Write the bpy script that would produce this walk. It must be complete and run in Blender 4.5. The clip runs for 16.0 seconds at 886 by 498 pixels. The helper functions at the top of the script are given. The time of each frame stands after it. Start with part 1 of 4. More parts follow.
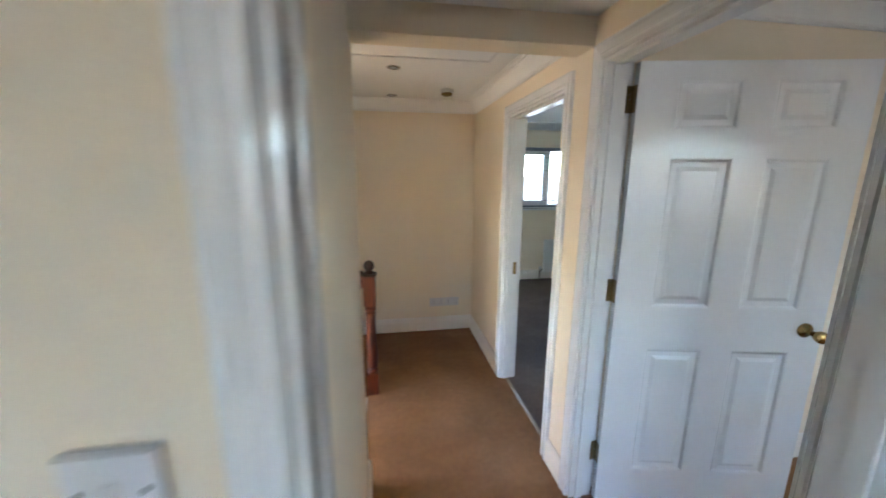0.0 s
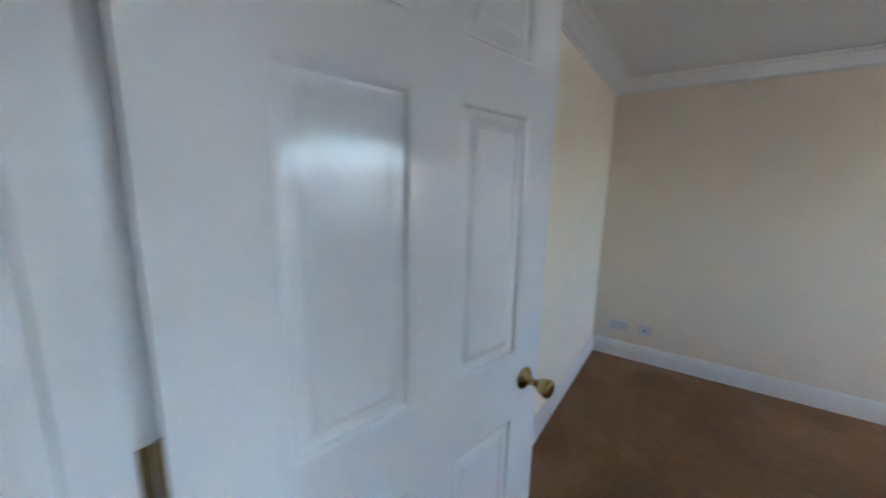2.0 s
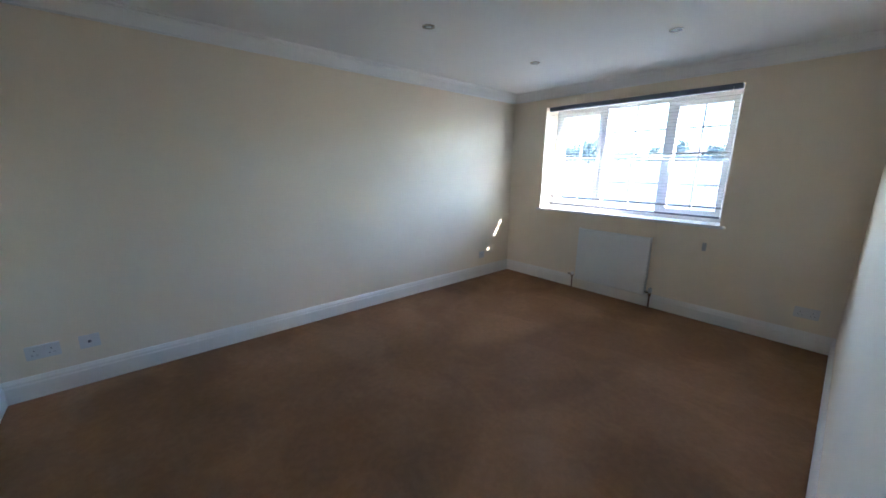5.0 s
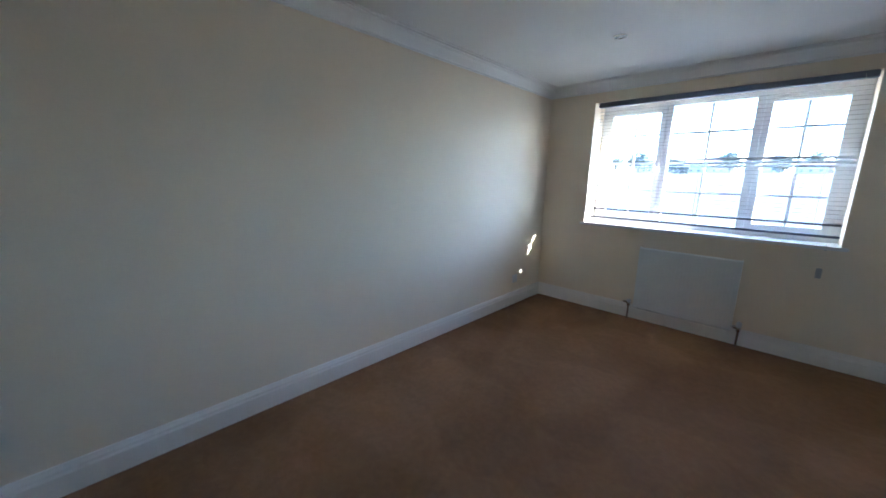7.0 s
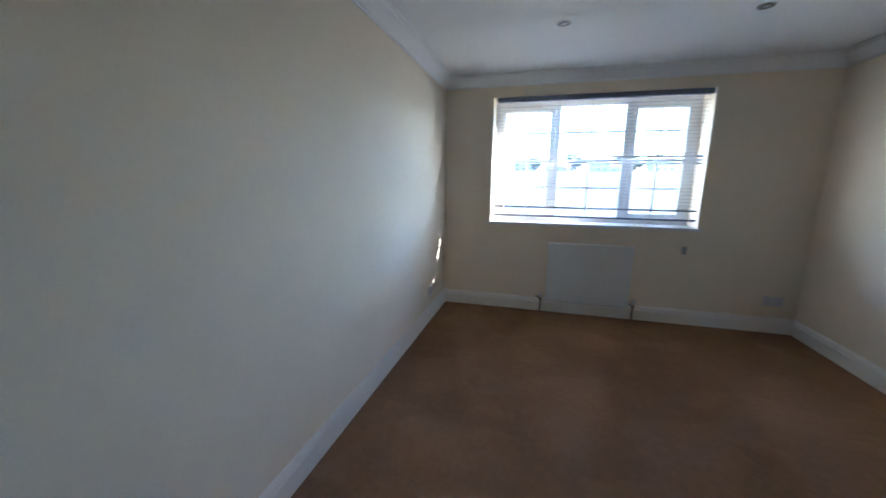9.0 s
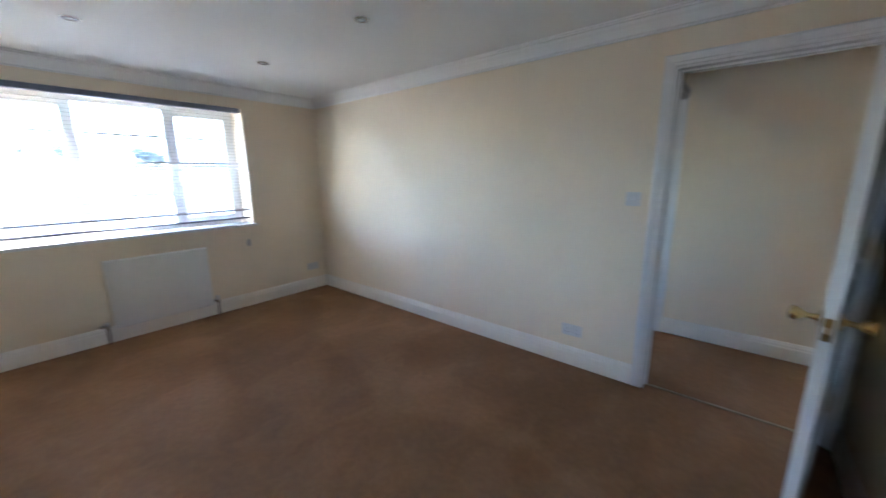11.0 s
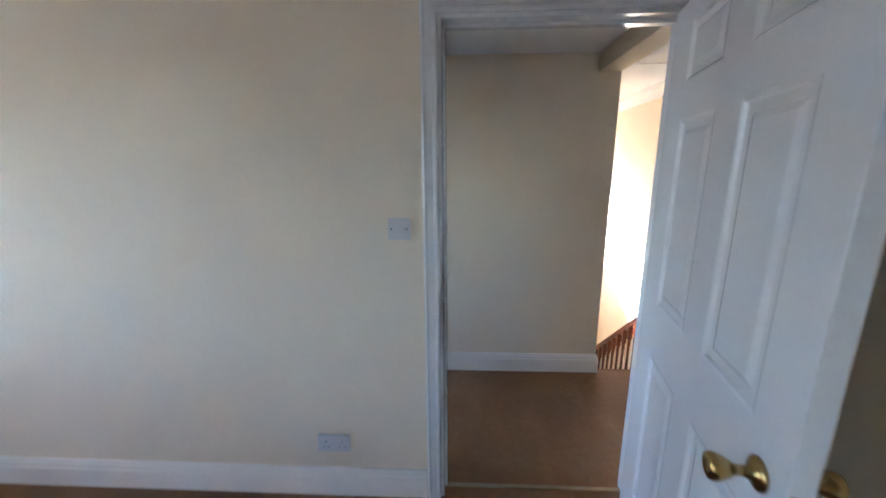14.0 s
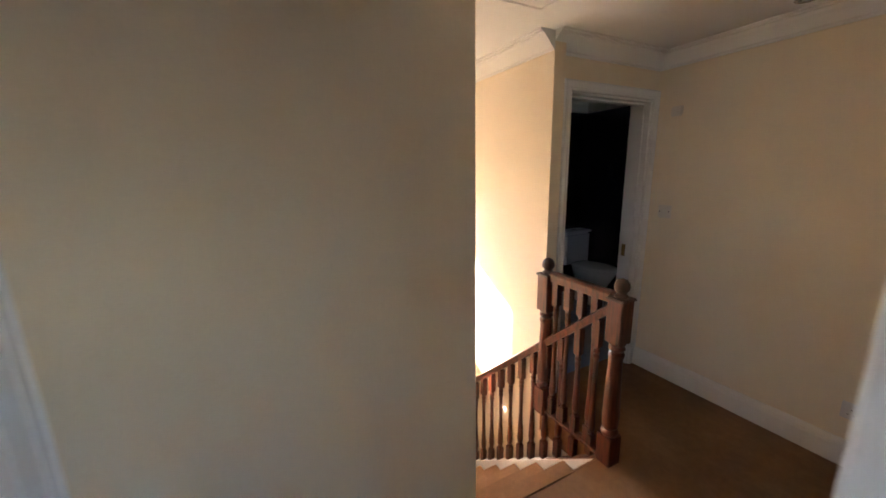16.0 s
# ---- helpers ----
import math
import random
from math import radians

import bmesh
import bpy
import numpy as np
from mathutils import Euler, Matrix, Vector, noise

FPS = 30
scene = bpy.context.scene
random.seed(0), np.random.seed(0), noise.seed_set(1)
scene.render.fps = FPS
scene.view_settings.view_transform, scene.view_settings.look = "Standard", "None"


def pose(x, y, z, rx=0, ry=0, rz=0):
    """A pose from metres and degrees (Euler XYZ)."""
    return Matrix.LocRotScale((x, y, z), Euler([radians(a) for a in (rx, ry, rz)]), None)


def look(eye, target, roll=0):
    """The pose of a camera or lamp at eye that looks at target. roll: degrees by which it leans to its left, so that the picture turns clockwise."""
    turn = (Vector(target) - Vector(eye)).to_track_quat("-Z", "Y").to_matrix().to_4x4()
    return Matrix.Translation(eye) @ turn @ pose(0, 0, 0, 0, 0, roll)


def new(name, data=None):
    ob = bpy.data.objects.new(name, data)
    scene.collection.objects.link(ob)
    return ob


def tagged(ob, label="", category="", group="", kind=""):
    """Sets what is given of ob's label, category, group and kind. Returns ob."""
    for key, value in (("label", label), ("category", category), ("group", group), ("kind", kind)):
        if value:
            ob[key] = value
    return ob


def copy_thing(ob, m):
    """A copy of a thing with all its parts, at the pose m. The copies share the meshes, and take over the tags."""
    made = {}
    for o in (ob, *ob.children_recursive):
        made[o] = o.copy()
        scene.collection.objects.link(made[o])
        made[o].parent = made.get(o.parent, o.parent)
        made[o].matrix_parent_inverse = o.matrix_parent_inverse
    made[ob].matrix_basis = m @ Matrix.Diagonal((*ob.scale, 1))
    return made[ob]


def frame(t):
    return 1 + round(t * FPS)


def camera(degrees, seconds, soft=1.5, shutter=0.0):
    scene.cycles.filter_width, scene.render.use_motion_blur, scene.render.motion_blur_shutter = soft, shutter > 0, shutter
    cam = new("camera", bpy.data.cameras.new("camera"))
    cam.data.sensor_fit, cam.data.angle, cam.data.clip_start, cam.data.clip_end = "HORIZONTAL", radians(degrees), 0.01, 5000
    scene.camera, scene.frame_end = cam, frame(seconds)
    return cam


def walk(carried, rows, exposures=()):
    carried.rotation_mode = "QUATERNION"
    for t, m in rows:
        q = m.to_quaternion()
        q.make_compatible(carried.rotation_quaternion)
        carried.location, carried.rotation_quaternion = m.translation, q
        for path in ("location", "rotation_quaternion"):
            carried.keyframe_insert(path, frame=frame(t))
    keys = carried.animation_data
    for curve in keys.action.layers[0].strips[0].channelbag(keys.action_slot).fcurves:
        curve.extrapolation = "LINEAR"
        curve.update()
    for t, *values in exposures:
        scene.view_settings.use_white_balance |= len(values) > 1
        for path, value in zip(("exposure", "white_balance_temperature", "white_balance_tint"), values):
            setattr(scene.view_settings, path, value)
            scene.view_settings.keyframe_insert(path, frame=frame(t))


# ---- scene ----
cam = camera(102.2, 16.0, 1.6, 0.4)
EXPOSURES = [(0.0, 5.55, 5950, 14), (0.5, 5.8, 6350, 19), (1.0, 5.7, 5850, 15), (2.0, 5.4, 5500, 14), (2.5, 5.55, 5550, 14), (3.0, 5.6, 5600, 14), (3.5, 5.25, 5350, 13), (4.1, 4.85, 5250, 12), (6.3, 5.3, 5100, 10), (7.0, 4.7, 5050, 10), (8.2, 4.6, 5050, 10), (10.3, 4.55, 5350, 13), (11.0, 5.35, 5450, 14), (11.5, 5.7, 5300, 14), (12.0, 5.97, 5350, 15), (12.5, 5.85, 5350, 15), (13.5, 5.72, 5450, 16), (14.5, 5.0, 5450, 17), (15.5, 4.85, 5600, 19), (16.0, 4.95, 6650, 23)]
PATH = [
    (0, (-0.965, -1.413, 1.549), (-0.647, 0.520, 1.146), 0.3),
    (0.5, (-0.750, -1.095, 1.506), (-0.128, 0.764, 1.107), 0.7),
    (1, (-0.542, -0.876, 1.495), (0.301, 0.893, 1.098), 0.8),
    (1.2, (-0.463, -0.791, 1.487), (0.482, 0.915, 1.099), 0.9),
    (1.5, (-0.342, -0.680, 1.489), (0.868, 0.864, 1.104), 1.2),
    (2, (-0.130, -0.600, 1.452), (1.492, 0.512, 1.098), 1.1),
    (2.5, (0.050, -0.576, 1.452), (1.968, -0.112, 1.130), 0.5),
    (3, (0.120, -0.590, 1.456), (2.067, -0.911, 1.131), 0.1),
    (3.5, (0.097, -0.637, 1.42), (1.878, -1.485, 1.09), -0.2),
    (4, (0.088, -0.627, 1.373), (1.708, -1.746, 1.022), -0.7),
    (4.2, (0.059, -0.629, 1.364), (1.623, -1.817, 0.989), -0.4),
    (6.3, (0.615, -0.824, 1.419), (2.028, -2.166, 0.966), 0.4),
    (6.5, (0.759, -0.817, 1.407), (2.159, -2.18, 0.982), 0.2),
    (7, (1.159, -0.848, 1.339), (2.512, -2.267, 0.945), 1.2),
    (7.5, (1.515, -0.912, 1.324), (2.809, -2.39, 0.951), 1.6),
    (8, (1.834, -0.947, 1.282), (3.003, -2.529, 0.925), 2.4),
    (8.2, (1.941, -0.979, 1.274), (3.006, -2.635, 0.923), 2.2),
    (10.3, (2.394, -0.768, 1.426), (1.598, -2.556, 1.014), -0.5),
    (11, (2.508, -0.531, 1.413), (1.004, -1.784, 1.003), -0.5),
    (11.5, (2.553, -0.5, 1.477), (0.744, -1.22, 1.018), -0.9),
    (12, (2.531, -0.478, 1.384), (0.612, -0.868, 0.976), -0.5),
    (12.5, (2.45, -0.557, 1.439), (0.525, -0.872, 0.994), -1.0),
    (13, (2.125, -0.722, 1.450), (0.192, -0.965, 1.000), -1.0),
    (13.5, (1.771, -0.75, 1.441), (-0.171, -0.987, 1.022), -1.2),
    (13.6, (1.684, -0.759, 1.457), (-0.255, -0.998, 1.028), -0.7),
    (14, (1.366, -0.824, 1.472), (-0.584, -0.915, 1.039), -0.4),
    (14.5, (0.99, -0.784, 1.457), (-0.967, -0.694, 1.055), -0.9),
    (15, (0.609, -0.769, 1.452), (-1.316, -0.421, 1.034), -0.2),
    (15.2, (0.452, -0.720, 1.460), (-1.455, -0.270, 1.055), -0.5),
    (15.5, (0.240, -0.668, 1.465), (-1.600, 0.018, 1.050), -0.6),
    (16, (-0.047, -0.481, 1.486), (-1.785, 0.412, 1.064), -1.2),
]
walk(cam, [(t, look(eye, target, roll)) for t, eye, target, roll in PATH], EXPOSURES)


SKY, SUNPOWER = 0.11, 2.7
WALLCOL = (0.82, 0.715, 0.56)
CARPETCOL = (0.285, 0.157, 0.082)
# ==== world, sun, exposure ====
SUN_AZ, SUN_EL = radians(199.5), radians(27)      # the sun stands in the west, a little south
world = bpy.data.worlds.new("world")
scene.world = world
world.use_nodes = True
wn = world.node_tree.nodes
sky = wn.new("ShaderNodeTexSky")
sky.sky_type, sky.sun_disc = "NISHITA", False
sky.sun_elevation, sky.sun_rotation = SUN_EL, radians(250.5)
sky.dust_density, sky.air_density, sky.ozone_density = 0.2, 1.0, 3.0
world.node_tree.links.new(sky.outputs[0], wn["Background"].inputs[0])
wn["Background"].inputs[1].default_value = SKY
sun = new("sun", bpy.data.lights.new("sun", "SUN"))
sun.data.energy, sun.data.angle, sun.data.color = SUNPOWER, radians(0.6), (1.0, 0.90, 0.75)
sun.matrix_world = look((0, 0, 0), (-math.cos(SUN_AZ) * math.cos(SUN_EL), -math.sin(SUN_AZ) * math.cos(SUN_EL), -math.sin(SUN_EL)))


# ==== materials ====
def mat(name, color, rough=0.6, metal=0.0, var=0.06, scale=6.0, fine=120.0, bump=0.05, spec=0.5, dist=0.002, coat=0.0):
    """A surface with slow and fine variation of colour, and fine relief."""
    m = bpy.data.materials.new(name)
    m.use_nodes = True
    nt = m.node_tree
    n, l = nt.nodes, nt.links
    b = n["Principled BSDF"]
    b.inputs["Roughness"].default_value, b.inputs["Metallic"].default_value = rough, metal
    b.inputs["Specular IOR Level"].default_value = spec
    b.inputs["Coat Weight"].default_value = coat
    tc = n.new("ShaderNodeTexCoord")
    big, small = n.new("ShaderNodeTexNoise"), n.new("ShaderNodeTexNoise")
    big.inputs["Scale"].default_value, small.inputs["Scale"].default_value = scale, fine
    big.inputs["Detail"].default_value = 4
    small.inputs["Detail"].default_value = 3
    for t in (big, small):
        l.new(tc.outputs["Object"], t.inputs["Vector"])
    add = n.new("ShaderNodeMath")
    add.operation = "ADD"
    l.new(big.outputs["Fac"], add.inputs[0])
    l.new(small.outputs["Fac"], add.inputs[1])
    rng = n.new("ShaderNodeMapRange")
    rng.inputs["From Min"].default_value, rng.inputs["From Max"].default_value = 0.6, 1.4
    rng.inputs["To Min"].default_value, rng.inputs["To Max"].default_value = 1 - var, 1 + var
    l.new(add.outputs[0], rng.inputs["Value"])
    mul = n.new("ShaderNodeVectorMath")
    mul.operation = "SCALE"
    mul.inputs[0].default_value = color
    l.new(rng.outputs[0], mul.inputs["Scale"])
    l.new(mul.outputs[0], b.inputs["Base Color"])
    if bump:
        bp = n.new("ShaderNodeBump")
        bp.inputs["Strength"].default_value, bp.inputs["Distance"].default_value = bump, dist
        l.new(small.outputs["Fac"], bp.inputs["Height"])
        l.new(bp.outputs[0], b.inputs["Normal"])
    return m


def carpet(name, color):
    """Cut pile: mottled tufts, brushed patches with soft borders where the pile lies the other way, and soft relief."""
    m = mat(name, color, 0.95, 0, 0.24, 1.3, 240, 0.6, 0.1, 0.006)
    n, l = m.node_tree.nodes, m.node_tree.links
    b = n["Principled BSDF"]
    b.inputs["Sheen Weight"].default_value, b.inputs["Sheen Roughness"].default_value = 0.04, 0.5
    b.inputs["Sheen Tint"].default_value = (*[min(1, c * 3) for c in color], 1)
    base = b.inputs["Base Color"].links[0].from_socket
    tc = n.new("ShaderNodeTexCoord")
    last = base
    for scale, stretch, lo, hi, amount in ((0.9, (1.0, 0.55, 1.0), 0.45, 0.55, 0.09), (2.3, (0.7, 1.2, 1.0), 0.47, 0.60, 0.06), (26.0, (1, 1, 1), 0.30, 0.72, 0.06)):
        mp, nz, rg, sc = n.new("ShaderNodeMapping"), n.new("ShaderNodeTexNoise"), n.new("ShaderNodeMapRange"), n.new("ShaderNodeVectorMath")
        mp.inputs["Scale"].default_value, mp.inputs["Rotation"].default_value = stretch, (0, 0, 0.5 + scale)
        nz.inputs["Scale"].default_value, nz.inputs["Detail"].default_value, nz.inputs["Distortion"].default_value = scale, 3, 0.6
        rg.interpolation_type = "SMOOTHSTEP"
        rg.inputs["From Min"].default_value, rg.inputs["From Max"].default_value = lo, hi
        rg.inputs["To Min"].default_value, rg.inputs["To Max"].default_value = 1 - amount, 1 + amount
        sc.operation = "SCALE"
        l.new(tc.outputs["Object"], mp.inputs["Vector"])
        l.new(mp.outputs[0], nz.inputs["Vector"])
        l.new(nz.outputs["Fac"], rg.inputs["Value"])
        l.new(last, sc.inputs[0])
        l.new(rg.outputs[0], sc.inputs["Scale"])
        last = sc.outputs[0]
    l.new(last, b.inputs["Base Color"])
    return m


def wood(name, dark, light):
    m = bpy.data.materials.new(name)
    m.use_nodes = True
    n, l = m.node_tree.nodes, m.node_tree.links
    b = n["Principled BSDF"]
    b.inputs["Roughness"].default_value, b.inputs["Coat Weight"].default_value, b.inputs["Coat Roughness"].default_value = 0.35, 0.4, 0.15
    tc, mp, nz, rp = n.new("ShaderNodeTexCoord"), n.new("ShaderNodeMapping"), n.new("ShaderNodeTexNoise"), n.new("ShaderNodeValToRGB")
    mp.inputs["Scale"].default_value = (30, 30, 3)
    nz.inputs["Scale"].default_value, nz.inputs["Detail"].default_value = 2.0, 6
    rp.color_ramp.elements[0].color, rp.color_ramp.elements[1].color = (*dark, 1), (*light, 1)
    rp.color_ramp.elements[0].position, rp.color_ramp.elements[1].position = 0.3, 0.72
    l.new(tc.outputs["Object"], mp.inputs["Vector"])
    l.new(mp.outputs[0], nz.inputs["Vector"])
    l.new(nz.outputs["Fac"], rp.inputs["Fac"])
    l.new(rp.outputs[0], b.inputs["Base Color"])
    bp = n.new("ShaderNodeBump")
    bp.inputs["Strength"].default_value, bp.inputs["Distance"].default_value = 0.15, 0.001
    l.new(nz.outputs["Fac"], bp.inputs["Height"])
    l.new(bp.outputs[0], b.inputs["Normal"])
    return m


MAG = mat("magnolia_emulsion", WALLCOL, 0.75, 0, 0.035, 2.5, 180, 0.12, 0.3, 0.0015)
CEIL = mat("white_ceiling_emulsion", (0.84, 0.83, 0.80), 0.85, 0, 0.03, 2.0, 160, 0.12, 0.2, 0.002)
GLOSS = mat("white_gloss_paint", (0.80, 0.80, 0.79), 0.14, 0, 0.02, 5, 60, 0.035, 0.5, 0.001)
SATIN = mat("white_satin_paint", (0.80, 0.79, 0.77), 0.38, 0, 0.03, 6, 90, 0.05, 0.5, 0.001)
SKIRT = mat("white_skirting_gloss", (0.84, 0.80, 0.73), 0.28, 0, 0.03, 5, 60, 0.04, 0.5, 0.001)
UPVC = mat("white_upvc", (0.78, 0.79, 0.80), 0.3, 0, 0.02, 4, 50, 0.02)
CARPET = carpet("brown_carpet", CARPETCOL)
TAUPE = carpet("taupe_carpet", (0.17, 0.135, 0.115))
CARPET2 = carpet("grey_carpet", (0.155, 0.145, 0.155))
MAHOG = wood("mahogany_stain", (0.036, 0.007, 0.003), (0.16, 0.031, 0.010))
BRASS = mat("polished_brass", (0.50, 0.34, 0.13), 0.24, 1, 0.1, 20, 90, 0.05)
DULLBRASS = mat("tarnished_brass", (0.28, 0.19, 0.08), 0.4, 1, 0.2, 30, 120, 0.1)
CHROME = mat("satin_nickel", (0.55, 0.54, 0.52), 0.25, 1, 0.05, 20, 90, 0.03)
PLASTIC = mat("white_switch_plastic", (0.64, 0.63, 0.62), 0.35, 0, 0.02, 20, 60, 0.01)
WHITEPL = mat("bright_switch_plastic", (0.70, 0.70, 0.715), 0.35, 0, 0.02, 20, 60, 0.01)
CREAMPL = mat("cream_switch_plastic", (0.70, 0.66, 0.58), 0.35, 0, 0.02, 20, 60, 0.01)
CARBAR = mat("worn_carpet_bar", (0.36, 0.29, 0.20), 0.38, 1, 0.15, 20, 90, 0.05)
DARKM = wood("dark_mahogany_stain", (0.022, 0.008, 0.005), (0.085, 0.026, 0.012))
GREYPL = mat("grey_switch_slot", (0.12, 0.12, 0.13), 0.5, 0, 0.05, 20, 60, 0.0)
GREYC = mat("grey_plastic", (0.38, 0.37, 0.37), 0.5, 0, 0.05, 20, 60, 0.01)
RADI = mat("radiator_enamel", (0.78, 0.78, 0.75), 0.3, 0, 0.03, 4, 60, 0.03)
PIPE = mat("painted_copper_pipe", (0.16, 0.10, 0.07), 0.45, 0.3, 0.2, 20, 80, 0.05)
# white slats, their colour greyed to hold down the glare of sunlit tops
SLAT = mat("greyed_white_slat", (0.26, 0.26, 0.265), 0.4, 0.0, 0.04, 8, 60, 0.02)
# darker copy of the slat colour, with the shade of the bunch painted in
STACK = mat("shade_painted_slat", (0.16, 0.16, 0.18), 0.4, 0.0, 0.08, 8, 60, 0.02)
RAIL = mat("blind_rail_enamel", (0.10, 0.11, 0.15), 0.4, 0.2, 0.08, 8, 60, 0.02)
HEADRAIL = mat("grey_blind_rail_enamel", (0.20, 0.22, 0.28), 0.4, 0.2, 0.08, 8, 60, 0.02)
CORD = mat("cord", (0.75, 0.74, 0.70), 0.8, 0, 0.05, 30, 90, 0.0)
BLACKT = mat("black_tile", (0.012, 0.013, 0.018), 0.25, 0, 0.2, 6, 60, 0.03)
FLOORT = mat("blue_grey_floor_tile", (0.26, 0.29, 0.34), 0.18, 0, 0.12, 5, 50, 0.03)
CERAM = mat("white_ceramic", (0.80, 0.81, 0.82), 0.12, 0, 0.02, 4, 40, 0.0, 0.5, 0.001, 0.3)
RUBBER = mat("black_cable", (0.015, 0.015, 0.016), 0.5, 0, 0.1, 20, 60, 0.0)
DARKIN = mat("lamp_interior", (0.10, 0.10, 0.10), 0.3, 0.6, 0.2, 30, 90, 0.0)
LAMPGL = mat("frosted_lamp", (0.55, 0.55, 0.52), 0.3, 0, 0.05, 30, 90, 0.0)
PALEG = mat("pale_dry_ground", (0.095, 0.09, 0.075), 0.95, 0, 0.2, 0.05, 3, 0.2, 0.2, 0.02)
ROADM = mat("grey_asphalt", (0.11, 0.11, 0.115), 0.9, 0, 0.15, 0.2, 20, 0.2, 0.2, 0.01)
LEAF = mat("dull_green_leaf", (0.10, 0.115, 0.095), 0.7, 0, 0.5, 0.7, 6, 0.1)
BARK = mat("grey_bark", (0.17, 0.14, 0.115), 0.9, 0, 0.25, 3, 20, 0.3)
BRICK = mat("far_brick", (0.40, 0.29, 0.23), 0.85, 0, 0.2, 1.0, 8, 0.2)
RENDER = mat("pale_render", (0.42, 0.39, 0.35), 0.85, 0, 0.1, 0.6, 8, 0.1)
TILE = mat("far_roof_tile", (0.25, 0.18, 0.15), 0.85, 0, 0.25, 1.0, 8, 0.2)
GLASSD = mat("far_window_glass", (0.03, 0.035, 0.04), 0.08, 0, 0.1, 1, 5, 0.0)
glass = bpy.data.materials.new("window_glass")
glass.use_nodes = True
g = glass.node_tree.nodes["Principled BSDF"]
g.inputs["Base Color"].default_value = (0.97, 0.985, 0.98, 1)
g.inputs["Roughness"].default_value, g.inputs["Transmission Weight"].default_value, g.inputs["IOR"].default_value = 0.0, 1.0, 1.05


# ==== mesh helpers ====
def link(name, bm, material, parent=None, label="", smooth=False):
    bmesh.ops.recalc_face_normals(bm, faces=bm.faces[:])
    me = bpy.data.meshes.new(name)
    bm.to_mesh(me)
    bm.free()
    me.materials.append(material)
    if smooth:
        for p in me.polygons:
            p.use_smooth = True
    ob = new(name, me)
    ob.parent = parent
    if label:
        tagged(ob, label)
    return ob


def part(name, bm, material, parent, label="", smooth=False):
    return link(name, bm, material, parent, label, smooth)


def box(bm, x0, x1, y0, y1, z0, z1, bevel=0.0):
    vs = [bm.verts.new((x, y, z)) for x in (x0, x1) for y in (y0, y1) for z in (z0, z1)]
    fs = [bm.faces.new([vs[i] for i in f]) for f in ((0, 1, 3, 2), (4, 6, 7, 5), (0, 4, 5, 1), (2, 3, 7, 6), (0, 2, 6, 4), (1, 5, 7, 3))]
    if bevel:
        es = list({e for f in fs for e in f.edges})
        bmesh.ops.bevel(bm, geom=es, offset=bevel, segments=2, affect="EDGES")
    return bm


def boxes(*rows, bevel=0.0):
    bm = bmesh.new()
    for r in rows:
        box(bm, *r, bevel=bevel)
    return bm


def sweep(bm, prof, p0, p1, out, m0=0.0, m1=0.0):
    """Extrude the profile (distance from the wall, height) from p0 to p1; out: the way from the wall. m0, m1: mitre, along the run per metre out."""
    p0, p1, out = Vector(p0), Vector(p1), Vector(out)
    d = (p1 - p0).normalized()
    rings = []
    for p, m in ((p0, m0), (p1, m1)):
        rings.append([bm.verts.new(p + out * u + d * (m * u) + Vector((0, 0, v))) for u, v in prof])
    k = len(prof)
    for i in range(k):
        j = (i + 1) % k
        bm.faces.new((rings[0][i], rings[0][j], rings[1][j], rings[1][i]))
    bm.faces.new(rings[0])
    bm.faces.new(rings[1][::-1])


def lathe(bm, prof, seg=20, origin=(0, 0, 0), axis="z"):
    """Turn the profile (radius, height) round the axis."""
    rings = []
    for r, h in prof:
        ring = []
        for i in range(seg):
            a = 2 * math.pi * i / seg
            c = (r * math.cos(a), r * math.sin(a), h)
            if axis == "x":
                c = (h, c[0], c[1])
            elif axis == "y":
                c = (c[0], h, c[1])
            ring.append(bm.verts.new(Vector(origin) + Vector(c)))
        rings.append(ring)
    for a, b in zip(rings, rings[1:]):
        for i in range(seg):
            j = (i + 1) % seg
            bm.faces.new((a[i], a[j], b[j], b[i]))
    bm.faces.new(rings[0])
    bm.faces.new(rings[-1])


def panel_wall(name, axis, f0, f1, a0, a1, z0, z1, openings, material, label):
    """A wall between f0 and f1 (its thickness), running from a0 to a1, with openings (a0, a1, z0, z1) through it."""
    cuts = sorted({a0, a1, *[o[0] for o in openings], *[o[1] for o in openings]})
    bm = bmesh.new()
    for p, q in zip(cuts, cuts[1:]):
        holes = sorted((o[2], o[3]) for o in openings if o[0] <= p + 1e-6 and o[1] >= q - 1e-6)
        z = z0
        for h0, h1 in holes + [(z1, z1)]:
            if h0 > z + 1e-6:
                if axis == "x":
                    box(bm, f0, f1, p, q, z, h0)
                else:
                    box(bm, p, q, f0, f1, z, h0)
            z = h1
    return tagged(link(name, bm, material), label, "wall", kind="structure")


CH, LCH = 2.28, 2.20      # ceiling heights of the rooms and of the landing
DH = 2.0       # door opening height

# ==== setting ====
# walls
panel_wall("wall_east", "x", 3.17, 3.30, -4.9, 3.8, -2.7, 2.6, [], MAG, "smooth cream-painted plaster wall of the bedroom")
panel_wall("wall_south", "y", -5.0, -4.615, -0.11, 3.17, -2.7, 2.6, [(0.84, 2.69, 0.90, 2.09)], MAG, "cream plaster wall with a wide window opening")
panel_wall("wall_west", "x", -0.11, 0.0, -4.615, 3.6, 0.0, CH, [(-0.910, -0.036, 0, DH), (0.235, 1.035, 0, 1.955)], MAG, "cream plaster wall with two door openings")
panel_wall("wall_north", "y", 0.0, 0.12, 0.0, 3.17, 0, CH, [], MAG, "cream plaster wall behind the open door")
